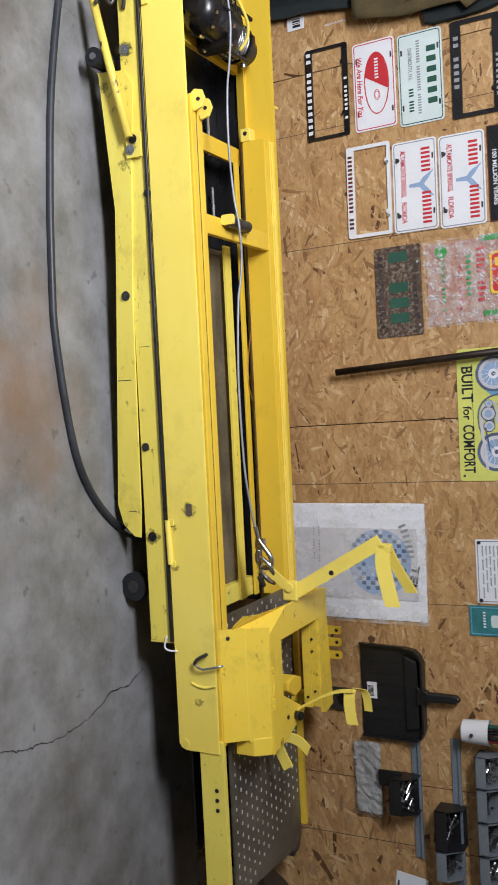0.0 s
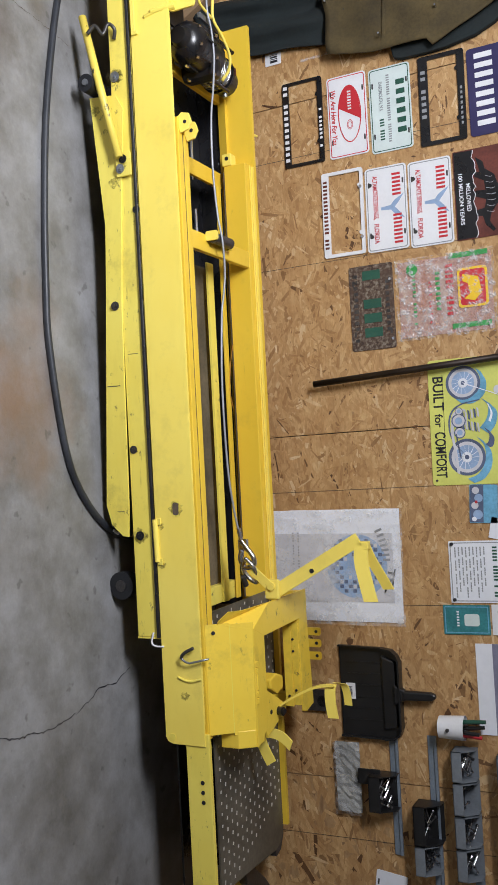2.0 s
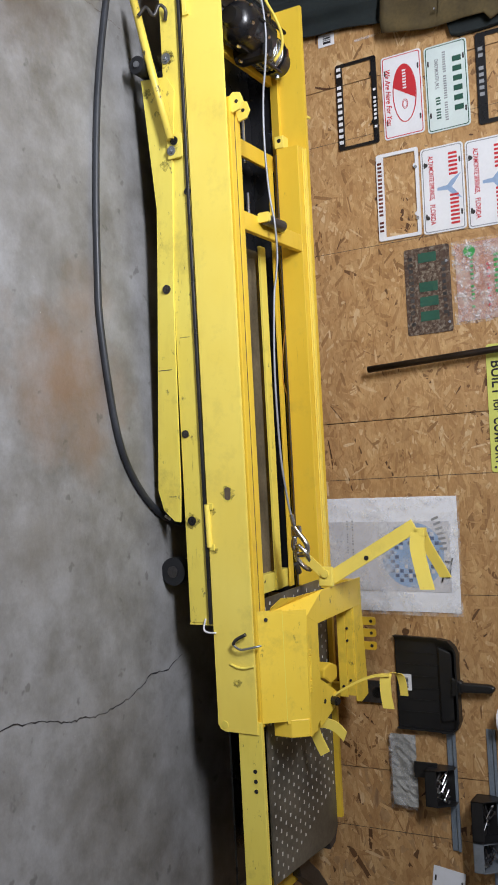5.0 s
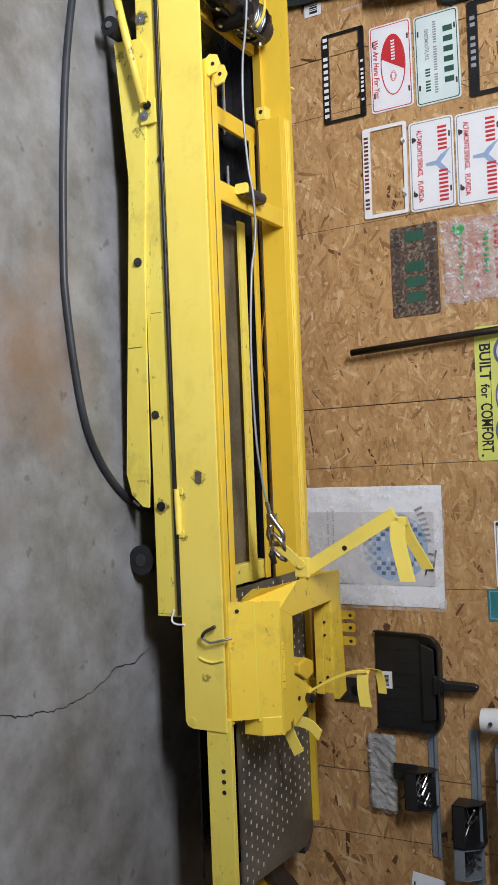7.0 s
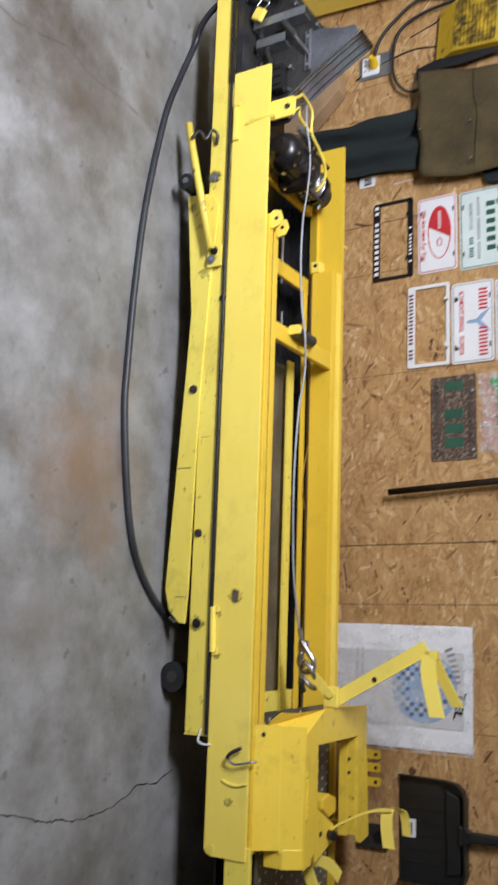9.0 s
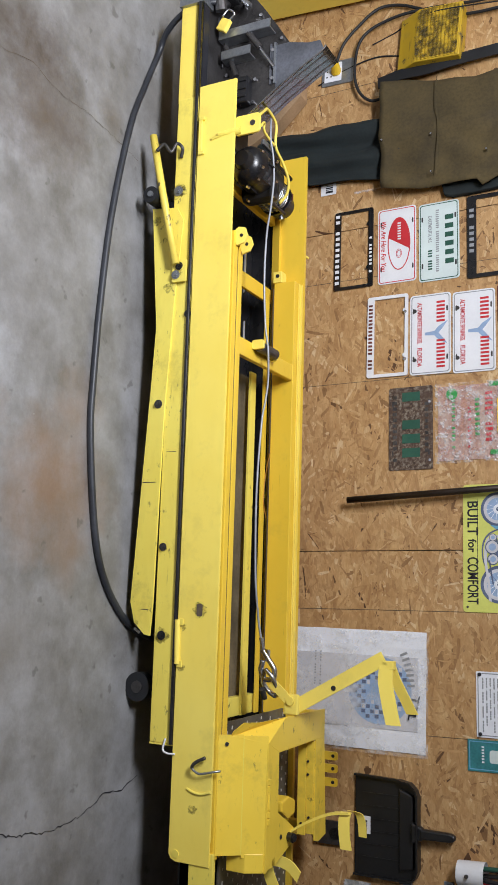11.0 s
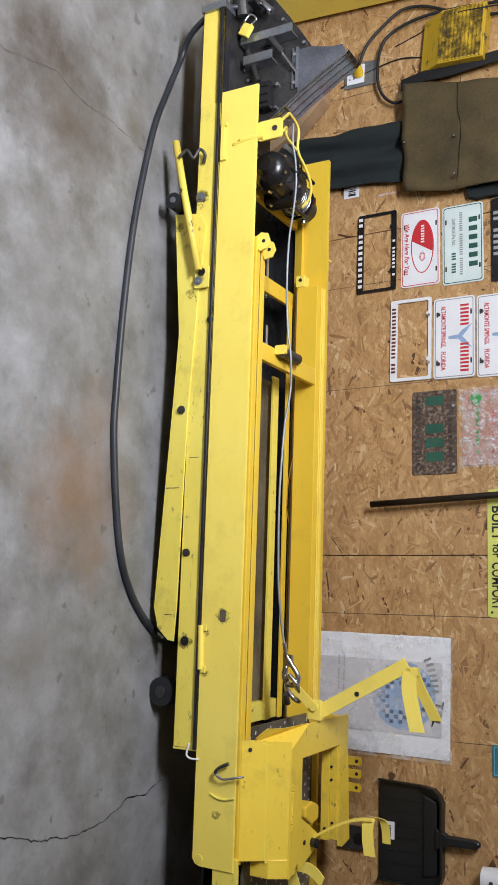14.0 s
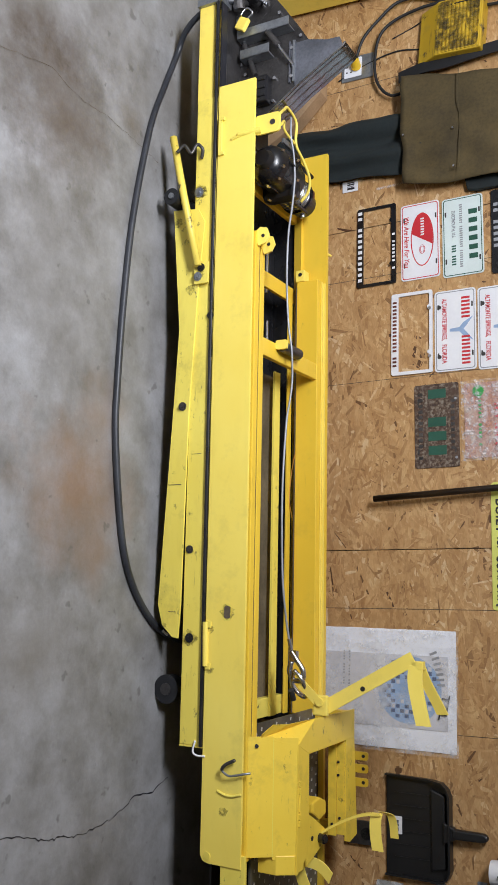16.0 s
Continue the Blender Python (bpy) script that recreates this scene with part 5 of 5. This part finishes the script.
sheet = thing("plastic_sleeve", "clear plastic sleeve with a printed T-shirt sheet pinned on the wall", "paper", pose(1.553, -0.004, 0.235, 0, 0.9, 0))
part("paper", crumpled(0.395, 0.503, 7, 0.006, 5), PAPER, sheet)
part("inner_sheet", box(B(), 0.085, 0.325, -0.0052, -0.0044, 0.02, 0.475), PAPER_GREY, sheet)
rnd = random.Random(3)
part("round_print", rod(B(), (0.20, -0.0058, 0.342), (0.20, -0.0052, 0.342), 0.112, 40), BLUE_PALE, sheet)
bm, bm2 = B(), B()
for i in range(14):
    for j in range(14):
        x, z = 0.095 + i * 0.016, 0.237 + j * 0.016
        if (x - 0.197) ** 2 + (z - 0.339) ** 2 < 0.0106:
            if (i + j) % 2 == 0 and (abs(i - 7) > 2 or abs(j - 7) > 3): box(bm, x - 0.006, x + 0.006, -0.0064, -0.0058, z - 0.007, z + 0.007)
            elif rnd.random() < 0.3: box(bm2, x - 0.006, x + 0.007, -0.0066, -0.0058, z - 0.005, z + 0.006)
part("check_print", bm, BLUE_DARK, sheet)
part("engine_print", bm2, PAPER_GREY, sheet)
for k in range(7):
    bar = part("print_bar", box(B(), -0.004, 0.004, -0.0005, 0.0003, -0.013, 0.013), INK_GREY, sheet)
    bar.matrix_basis = Matrix.Translation((0.075 + k * 0.017, -0.006, 0.425 + 0.008 * k - 0.0006 * k * k)) @ pose(0, 0, 0, 0, -24 + 4 * k, 0)
tel = lettering("TEL", sheet, INK, 0.205, -0.0066, 0.458, 0.036, 0.085)
tel.matrix_basis = tel.matrix_basis @ pose(0, 0, 0, 0, 0, -9)
bars(sheet, INK_GREY, 0.08, 0.2, -0.0056, 0.1, 0.105, "1111011110111")
bars(sheet, INK_GREY, 0.08, 0.22, -0.0056, 0.12, 0.125, "11110111101110")
part("sleeve", crumpled(0.405, 0.51, 26, 0.009, 8), SLEEVE, sheet, smooth=True)
bpy.data.objects[sheet.children[-1].name].location = (0.001, -0.008, 0.002)


f = sign("paper_sign", "white printed notice with fine lines of text", "notice", 1.678, 0.90, 0.206, 0.20, PAPER, INK_GREY, group=P, r=0.004, holes=False)
for k in range(9):
    bars(f, INK_GREY, 0.02, 0.19 - 0.02 * (k % 3), -0.0026, 0.02 + k * 0.012, 0.024 + k * 0.012, "1111011110111101111", name="text_line", gap=0.15)
bars(f, GREEN, 0.02, 0.19, -0.0026, 0.145, 0.16, "1111101111101011")
bars(f, GREEN, 0.02, 0.19, -0.0026, 0.17, 0.182, "1111011110111")
for cx, cz in ((0.01, 0.012), (0.196, 0.012)):
    part("pin", rod(B(), (cx, -0.006, cz), (cx, -0.002, cz), 0.006), INK, f)

f = sign("card", "teal printed card pinned under the notice", "card", 1.891, 0.87, 0.098, 0.155, TEAL, SKY_BLUE, group=P, r=0.002, holes=False)
part("pale_shape", prism(B(), rounded(0.03, 0.07, 0.07, 0.12, 0.008), 1, -0.0027, -0.0021), MINT, f)
bars(f, PAPER, 0.02, 0.075, -0.0026, 0.045, 0.053, "111111")
f = sign("card", "white card with black print", "card", 1.889, 1.031, 0.1, 0.12, WHITE, group=P, r=0.002, holes=False)
bars(f, INK, 0.02, 0.08, -0.0026, 0.02, 0.04, "111")
f = sign("card", "blue glossy packet pinned to the wall", "packet", 1.490, 0.984, 0.128, 0.092, SKY_BLUE, group=P, r=0.002, holes=False, tilt=3)
part("picture_band", box(B(), 0.002, 0.126, -0.0026, -0.0021, 0.002, 0.046), BLUE_DARK, f)
for k, (ink, x, z, r) in enumerate(((PAPER_GREY, 0.02, 0.02, 0.012), (BLUE_PALE, 0.045, 0.03, 0.014), (PAPER_GREY, 0.07, 0.018, 0.012), (RED, 0.058, 0.022, 0.005), (BLUE_PALE, 0.10, 0.028, 0.016), (PAPER, 0.115, 0.016, 0.008))):
    part("picture_patch", rod(B(), (x, -0.0029 - 0.0001 * k, z), (x, -0.0022, z), r, 14), ink, f)
f = sign("card", "white paper tag on the wall", "paper", 1.60, 1.05, 0.07, 0.08, PAPER, group=P, r=0.002, holes=False, tilt=12)
f = sign("poster", "white poster with a purple-grey picture panel", "poster", 2.018, 0.970, 0.298, 0.35, PAPER, group=P, r=0.002, holes=False)
part("picture_panel", box(B(), 0.0, 0.298, -0.0027, -0.0021, 0.055, 0.35), plain("purple_grey_print", (0.22, 0.22, 0.31), 0.4, 0, 0.2), f)
part("dark_ring", tube(B(), [Vector((0.09 + 0.05 * math.cos(a), -0.003, 0.15 + 0.05 * math.sin(a))) for a in (2 * math.pi * k / 30 for k in range(31))], 0.004, 6), INK, f)
part("dark_ring", tube(B(), [Vector((0.22 + 0.05 * math.cos(a), -0.003, 0.15 + 0.05 * math.sin(a))) for a in (2 * math.pi * k / 30 for k in range(31))], 0.004, 6), INK, f)
f = sign("barcode_label", "small white barcode label stuck on the board", "label", -0.156, 0.32, 0.046, 0.064, WHITE, group=P, r=0.002, holes=False)
bars(f, INK, 0.008, 0.038, -0.0026, 0.02, 0.05, "1011010111", gap=0.1)

f = sign("card", "white card propped under the bins", "card", 2.80, 0.585, 0.20, 0.11, PAPER, group=P, r=0.004, holes=True, tilt=8)

# ---- hanging things ----
pan = thing("dustpan", "black plastic dustpan hanging by its handle side up", "dustpan", pose(2.035, -0.004, 0.49))
OUT = [(0.0, 0.0), (0.312, 0.0), (0.314, 0.16), (0.310, 0.195), (0.298, 0.213), (0.275, 0.222), (0.05, 0.222), (0.028, 0.214), (0.012, 0.196), (0.006, 0.16)]
part("pan", prism(B(), OUT, 1, -0.007, 0, 0.002), PLASTIC_BLACK, pan)
for k, (a, b) in enumerate(zip(OUT[1:], OUT[2:] + OUT[:1])):
    h = (0.018, 0.03, 0.034, 0.036, 0.038, 0.036, 0.034, 0.03, 0.018)[k]
    part("rim", ribbon(B(), [(a[0], -0.004, a[1]), (b[0], -0.004, b[1])], (0, 0.0, 0.0028) if abs(b[0] - a[0]) > abs(b[1] - a[1]) else (0.0028, 0, 0), (0, -h, 0)), PLASTIC_BLACK, pan)
part("step", prism(B(), [(0.03, 0.155), (0.285, 0.155), (0.275, 0.205), (0.05, 0.205)], 1, -0.020, -0.006, 0.006), PLASTIC_BLACK, pan)
for k in range(6):
    part("rib", box(B(), 0.055 + k * 0.04, 0.059 + k * 0.04, -0.0095, -0.006, 0.03, 0.15), PLASTIC_BLACK, pan)
part("handle_root", prism(B(), [(0.125, 0.20), (0.195, 0.20), (0.178, 0.24), (0.142, 0.24)], 1, -0.036, -0.010, 0.006), PLASTIC_BLACK, pan)
part("handle", prism(B(), [(0.144, 0.23), (0.176, 0.23), (0.174, 0.33), (0.168, 0.343), (0.160, 0.346), (0.152, 0.343), (0.146, 0.33)], 1, -0.038, -0.014, 0.006), PLASTIC_BLACK, pan)
lb = part("barcode_label", box(B(), 0.130, 0.185, -0.0125, -0.0095, 0.022, 0.056), WHITE, pan)
bm = B()
for k in range(9): box(bm, 0.142 + k * 0.004, 0.1445 + k * 0.004, -0.0131, -0.0125, 0.025, 0.045)
part("print_bar", bm, INK, lb)

ou = thing("wall_outlet", "steel outlet plate with two sockets and a yellow plug", "outlet", pose(-0.692, -0.004, 0.318, 0, 2, 0))
part("plate", prism(B(), rounded(0, 0.105, 0, 0.135, 0.006), 1, -0.004, 0, 0.001), GREY_STEEL, ou)
part("face", prism(B(), rounded(0.008, 0.090, 0.012, 0.085, 0.004), 1, -0.006, -0.004), PAPER, ou)
for k in range(6):
    part("slot", box(B(), 0.016 + (k % 3) * 0.024, 0.022 + (k % 3) * 0.024, -0.0066, -0.006, 0.02 + (k // 3) * 0.018, 0.026 + (k // 3) * 0.018), INK, ou)
tagged(new("plug", mesh_of("plug", rod(B(), (-0.640, -0.010, 0.378), (-0.652, -0.05, 0.388), 0.021, 16, 0.015), SIGN_YELLOW)), "yellow cord plug in the outlet", "plug")


def cord(name, label, pts, r):
    tagged(new(name, mesh_of(name, tube(B(), smooth_line(pts, 8), r, 8), RUBBER, True)), label, "cord")


cord("power_cord", "black power cord looping up the wall", [(-0.652, -0.05, 0.395), (-0.72, -0.06, 0.43), (-0.79, -0.05, 0.49), (-0.855, -0.03, 0.56), (-0.853, -0.02, 0.646), (-0.80, -0.02, 0.75), (-0.75, -0.02, 0.86), (-0.728, -0.02, 0.955), (-0.72, -0.02, 1.2)], 0.006)
cord("power_cord", "black power cord looping up the wall", [(-0.46, -0.03, 0.59), (-0.461, -0.03, 0.531), (-0.512, -0.03, 0.484), (-0.591, -0.03, 0.465), (-0.712, -0.03, 0.478), (-0.772, -0.03, 0.53), (-0.799, -0.03, 0.646), (-0.793, -0.03, 0.78), (-0.77, -0.03, 0.95), (-0.76, -0.03, 1.2)], 0.006)
cord("thin_wire", "thin black wire stapled along the wall", [(-0.60, -0.006, 0.30), (-0.64, -0.006, 0.42), (-0.66, -0.006, 0.55), (-0.63, -0.006, 0.7), (-0.62, -0.05, 0.9)], 0.003)
cord("thin_wire", "thin black wire stapled along the wall", [(-0.72, -0.006, 0.53), (-0.745, -0.006, 0.62), (-0.74, -0.075, 0.78), (-0.70, -0.075, 1.1)], 0.0025)

yb = thing("yellow_case", "worn dirty yellow ribbed plastic case on the wall", "case", pose(-0.775, -0.07, 0.655, 0, 5, 0))
bm = prism(B(), [(0, 0.02), (-0.02, 0.0), (-0.03, 0.02), (-0.07, 0.085), (-0.07, 0.255), (0, 0.255)], 0, 0, 0.22, 0.004)
bmesh.ops.translate(bm, vec=(0, 0.065, 0), verts=bm.verts)
part("shell", bm, SPONGE, yb)
for k in range(11):
    part("rib", box(B(), 0.004, 0.216, -0.010, -0.004, 0.095 + k * 0.0145, 0.1035 + k * 0.0145, 0.002), SPONGE, yb)
part("dirty_panel", prism(B(), rounded(0.008, 0.212, 0.085, 0.245, 0.02), 1, -0.0108, -0.0102), GRIME, yb, "dark worn dirt on the ribs")
tagged(new("black_strap", mesh_of("black_strap", ribbon(B(), smooth_line([(-0.53, -0.02, 0.56), (-0.535, -0.035, 0.66), (-0.528, -0.04, 0.75), (-0.535, -0.04, 0.86), (-0.545, -0.03, 1.0), (-0.55, -0.02, 1.2)]), (0.022, 0, 0), (0, -0.006, 0)), RUBBER)), "black rubber strap hung along the wall", "strap")


def hanging_cloth(w, h, n, folds, depth, seed, flat=0.3):
    bm = B()
    m = int(n * h / w) + 2
    g = []
    for i in range(n + 1):
        row = []
        for j in range(m + 1):
            u, v = i / n, j / m
            y = -depth * (flat + (1 - flat) * (0.5 + 0.5 * math.sin(u * folds * 6.28 + 1.5 * noise.noise(Vector((u * 3, v * 2, seed)))))) - 0.012 * noise.noise(Vector((u * 6, v * 5, seed + 4)))
            row.append(bm.verts.new((w * u + 0.012 * noise.noise(Vector((u * 2, v * 4, seed))), y, h * v + 0.008 * noise.noise(Vector((u * 5, v * 2, seed + 9))))))
        g.append(row)
    for i in range(n):
        for j in range(m): bm.faces.new((g[i][j], g[i + 1][j], g[i + 1][j + 1], g[i][j + 1])).smooth = True
    geo = bmesh.ops.extrude_face_region(bm, geom=bm.faces[:])
    bmesh.ops.translate(bm, vec=(0, 0.006, 0), verts=[v for v in geo["geom"] if isinstance(v, bmesh.types.BMVert)])
    bmesh.ops.recalc_face_normals(bm, faces=bm.faces)
    return bm


tc = new("dark_cloth", mesh_of("dark_cloth", hanging_cloth(0.235, 0.62, 18, 2.0, 0.05, 2), CLOTH))
tc.matrix_world = pose(-0.4, -0.01, 0.05, 0, 4, 0)
tagged(tc, "dark green cloth hanging in folds on the wall", "cloth")
tp = thing("canvas_tarp", "olive brown canvas tarp hung flat with small rivets", "tarp", pose(-0.505, -0.05, 0.585))
bm = hanging_cloth(0.435, 0.62, 22, 0.7, 0.03, 6)
bmesh.ops.transform(bm, matrix=Matrix.Shear("XY", 4, (0.2, 0.0)), verts=bm.verts)
for v in bm.verts:
    if v.co.z > 0.36: v.co.x = (v.co.x - 0.2 * v.co.z) * max(0.4, 1 - 0.9 * (v.co.z - 0.36)) + 0.2 * v.co.z - 0.25 * (v.co.z - 0.36)
    elif v.co.x > 0.3: v.co.x -= 0.12 * max(0, v.co.z - 0.15) * (v.co.x - 0.3) / 0.15
part("canvas", bm, CANVAS, tp)
for x, z in ((0.255, 0.012), (0.235, 0.20), (0.385, 0.20), (0.30, 0.40)):
    part("rivet", rod(B(), (x + 0.2 * z, -0.040, z), (x + 0.2 * z, -0.02, z), 0.0035), CHROME, tp)
part("seam", ribbon(B(), smooth_line([(0.045, -0.036, 0.225), (0.15, -0.040, 0.222), (0.27, -0.036, 0.226), (0.44, -0.034, 0.22)]), (0, 0, 0.0015), (0, -0.0008, 0)), CANVAS, tp)
tagged(new("dark_cloth", mesh_of("dark_cloth", prism(B(), [(-0.09, 0.80), (-0.010, 0.816), (-0.001, 0.845), (0.001, 0.93), (-0.002, 1.0), (-0.018, 1.10), (-0.045, 1.165), (-0.10, 1.25), (-0.20, 1.25)], 1, -0.028, -0.005, 0.004), CLOTH)), "dark cloth edge hanging under the tarp", "cloth")
tagged(new("tape_strip", mesh_of("tape_strip", box(B(), -0.103, -0.094, -0.004, -0.002, 0.46, 0.58), FILM)), "strip of clear tape on the board", "tape")
tagged(new("yellow_beam", mesh_of("yellow_beam", prism(B(), [(-1.13, 0.0), (-0.955, 0.0), (-0.84, 1.3), (-1.015, 1.3)], 1, -0.2, -0.03, 0.004), YELLOW)), "yellow painted steel post by the wall", "post")

# ---- bins and rails ----
for x0, x1, z in ((2.348, 2.742, 0.655), (2.331, 2.9, 0.79)):
    r = thing("bin_rail", "blue-grey steel bin rail screwed to the wall", "rail", pose(x0, -0.003, z), "bin rails")
    part("strip", box(B(), 0, x1 - x0, -0.004, 0, 0, 0.031, 0.001), RAIL_BLUE, r)
    part("lip", box(B(), 0, x1 - x0, -0.011, -0.004, 0.022, 0.031, 0.001), RAIL_BLUE, r)
for z in (0.925, 1.075):
    r = thing("bin_rail", "blue-grey steel bin rail screwed to the wall", "rail", pose(2.36, -0.003, z), "bin rails")
    part("strip", box(B(), 0, 0.7, -0.004, 0, 0, 0.031, 0.001), RAIL_BLUE, r)


def bin_box(w, h, d, material, seed, fill):
    """An open-fronted stacking bin with loose screws in it; its back is at y = 0."""
    ob = thing("storage_bin", "grey plastic storage bin with loose screws on a wall rail" if material is BIN_GREY else "black plastic storage bin with bolts on a wall rail", "bin", group="storage bins")
    t = 0.003
    part("bottom", box(B(), 0, w, -d, 0, 0, t), material, ob)
    part("back", box(B(), 0, w, -t, 0, 0, h), material, ob)
    for x in (0, w - t):
        part("side", prism(B(), [(-d, 0), (0, 0), (0, h), (-d * 0.55, h), (-d, h * 0.45)], 0, x, x + t), material, ob)
    part("front", box(B(), 0, w, -d, -d + t, 0, h * 0.45), material, ob)
    rnd = random.Random(seed)
    for k in range(fill):
        cx, cy, a = rnd.uniform(0.2, 0.8) * w, -rnd.uniform(0.2, 0.85) * d, rnd.uniform(0, 3.14)
        z = h * 0.3 + 0.012 * k / max(1, fill) * 3
        l = rnd.uniform(0.014, 0.024)
        bm = rod(B(), (cx - l * math.cos(a), cy - l * math.sin(a), z - 0.004), (cx + l * math.cos(a), cy + l * math.sin(a), z + 0.006), 0.0022, 8)
        rod(bm, (cx + l * math.cos(a), cy + l * math.sin(a), z + 0.004), (cx + (l + 0.004) * math.cos(a), cy + (l + 0.004) * math.sin(a), z + 0.008), 0.0055, 8)
        part("screw", bm, CHROME if rnd.random() < 0.6 else DARK_STEEL, ob)
    part("fill", box(B(), t, w - t, -d + t, -t, t, h * 0.3), DARK_STEEL, ob, "dark heap of small hardware")
    return ob


for k in range(4):
    b = bin_box(0.1, 0.074, 0.072, BIN_GREY, 20 + k, (14, 3, 8, 12)[k])
    b.matrix_world = pose(2.358 + k * 0.1055, -0.006, 0.884)
    b2 = bin_box(0.1, 0.074, 0.072, BIN_GREY, 30 + k, 8)
    b2.matrix_world = pose(2.362 + k * 0.1055, -0.006, 1.03)
b = bin_box(0.118, 0.088, 0.08, PLASTIC_BLACK, 40, 16)
b.matrix_world = pose(2.462, -0.008, 0.598)
b = bin_box(0.128, 0.086, 0.08, PLASTIC_BLACK, 41, 8)
b.matrix_world = pose(2.545, -0.008, 0.748)
b = bin_box(0.092, 0.075, 0.08, BIN_GREY, 42, 10)
b.matrix_world = pose(2.678, -0.008, 0.748)
tagged(new("black_card", mesh_of("black_card", box(B(), 2.448, 2.50, -0.05, -0.042, 0.55, 0.63, 0.002), PLASTIC_BLACK)), "black plastic card tucked behind the bin", "card")
pb = new("plastic_bag", mesh_of("plastic_bag", crumpled(0.25, 0.095, 34, 0.03, 11), FILM))
pb.matrix_world = pose(2.365, -0.03, 0.46)
tagged(pb, "clear crumpled plastic bag behind a bin", "bag")
bag_stuff = new("grey_cloth", mesh_of("grey_cloth", crumpled(0.24, 0.09, 17, 0.016, 12), plain("pale_grey_plastic", (0.30, 0.30, 0.285), 0.14, 0, 0.4, 30, 0.3)))
bag_stuff.matrix_world = pose(2.368, -0.02, 0.462)
tagged(bag_stuff, "pale grey folded plastic wrap on the wall", "wrap")

cup = thing("tool_cup", "white plastic cup with small tools hung on the wall", "cup", pose(2.288, -0.045, 0.845))
bm = B()
bmesh.ops.create_cone(bm, cap_ends=False, segments=28, radius1=0.036, radius2=0.04, depth=0.085, matrix=Matrix.Translation((0, 0, 0.0425)))
part("cup", bm, WHITE, cup, smooth=True)
part("base", rod(B(), (0, 0, 0), (0, 0, 0.004), 0.036, 24), WHITE, cup)
part("nail", rod(B(), (0.0, -0.04, 0.035), (0.0, -0.046, 0.035), 0.006), DARK_STEEL, cup)
for k, (m, a, b, l) in enumerate(((BLACK, 0.01, 0.0, 0.14), (RED, 0.02, 0.01, 0.13), (GREEN, -0.015, 0.0, 0.15), (CHROME, -0.02, 0.015, 0.12), (RED, 0.025, -0.015, 0.11), (BLACK, 0.0, -0.015, 0.13))):
    t = thing("hand_tool", "small hand tool with a coloured grip in the cup", "tool", pose(2.288 + a, -0.045 + b, 0.852, 6 * (k % 3 - 1), 5 * (k % 2 * 2 - 1), 0), "tools in the cup")
    part("shaft", rod(B(), (0, 0, 0), (0, 0, l * 0.5), 0.003, 8), CHROME, t)
    part("grip", rod(B(), (0, 0, l * 0.5), (0, 0, l), 0.008, 10, 0.006), m, t)

ob = thing("wall_outlet", "dark steel outlet box low on the wall", "outlet", pose(2.195, -0.004, 0.345))
part("plate", prism(B(), rounded(0, 0.075, 0, 0.105, 0.004), 1, -0.012, 0, 0.001), DARK_STEEL, ob)
part("socket", rod(B(), (0.04, -0.012, 0.075), (0.04, -0.008, 0.075), 0.02), INK, ob)
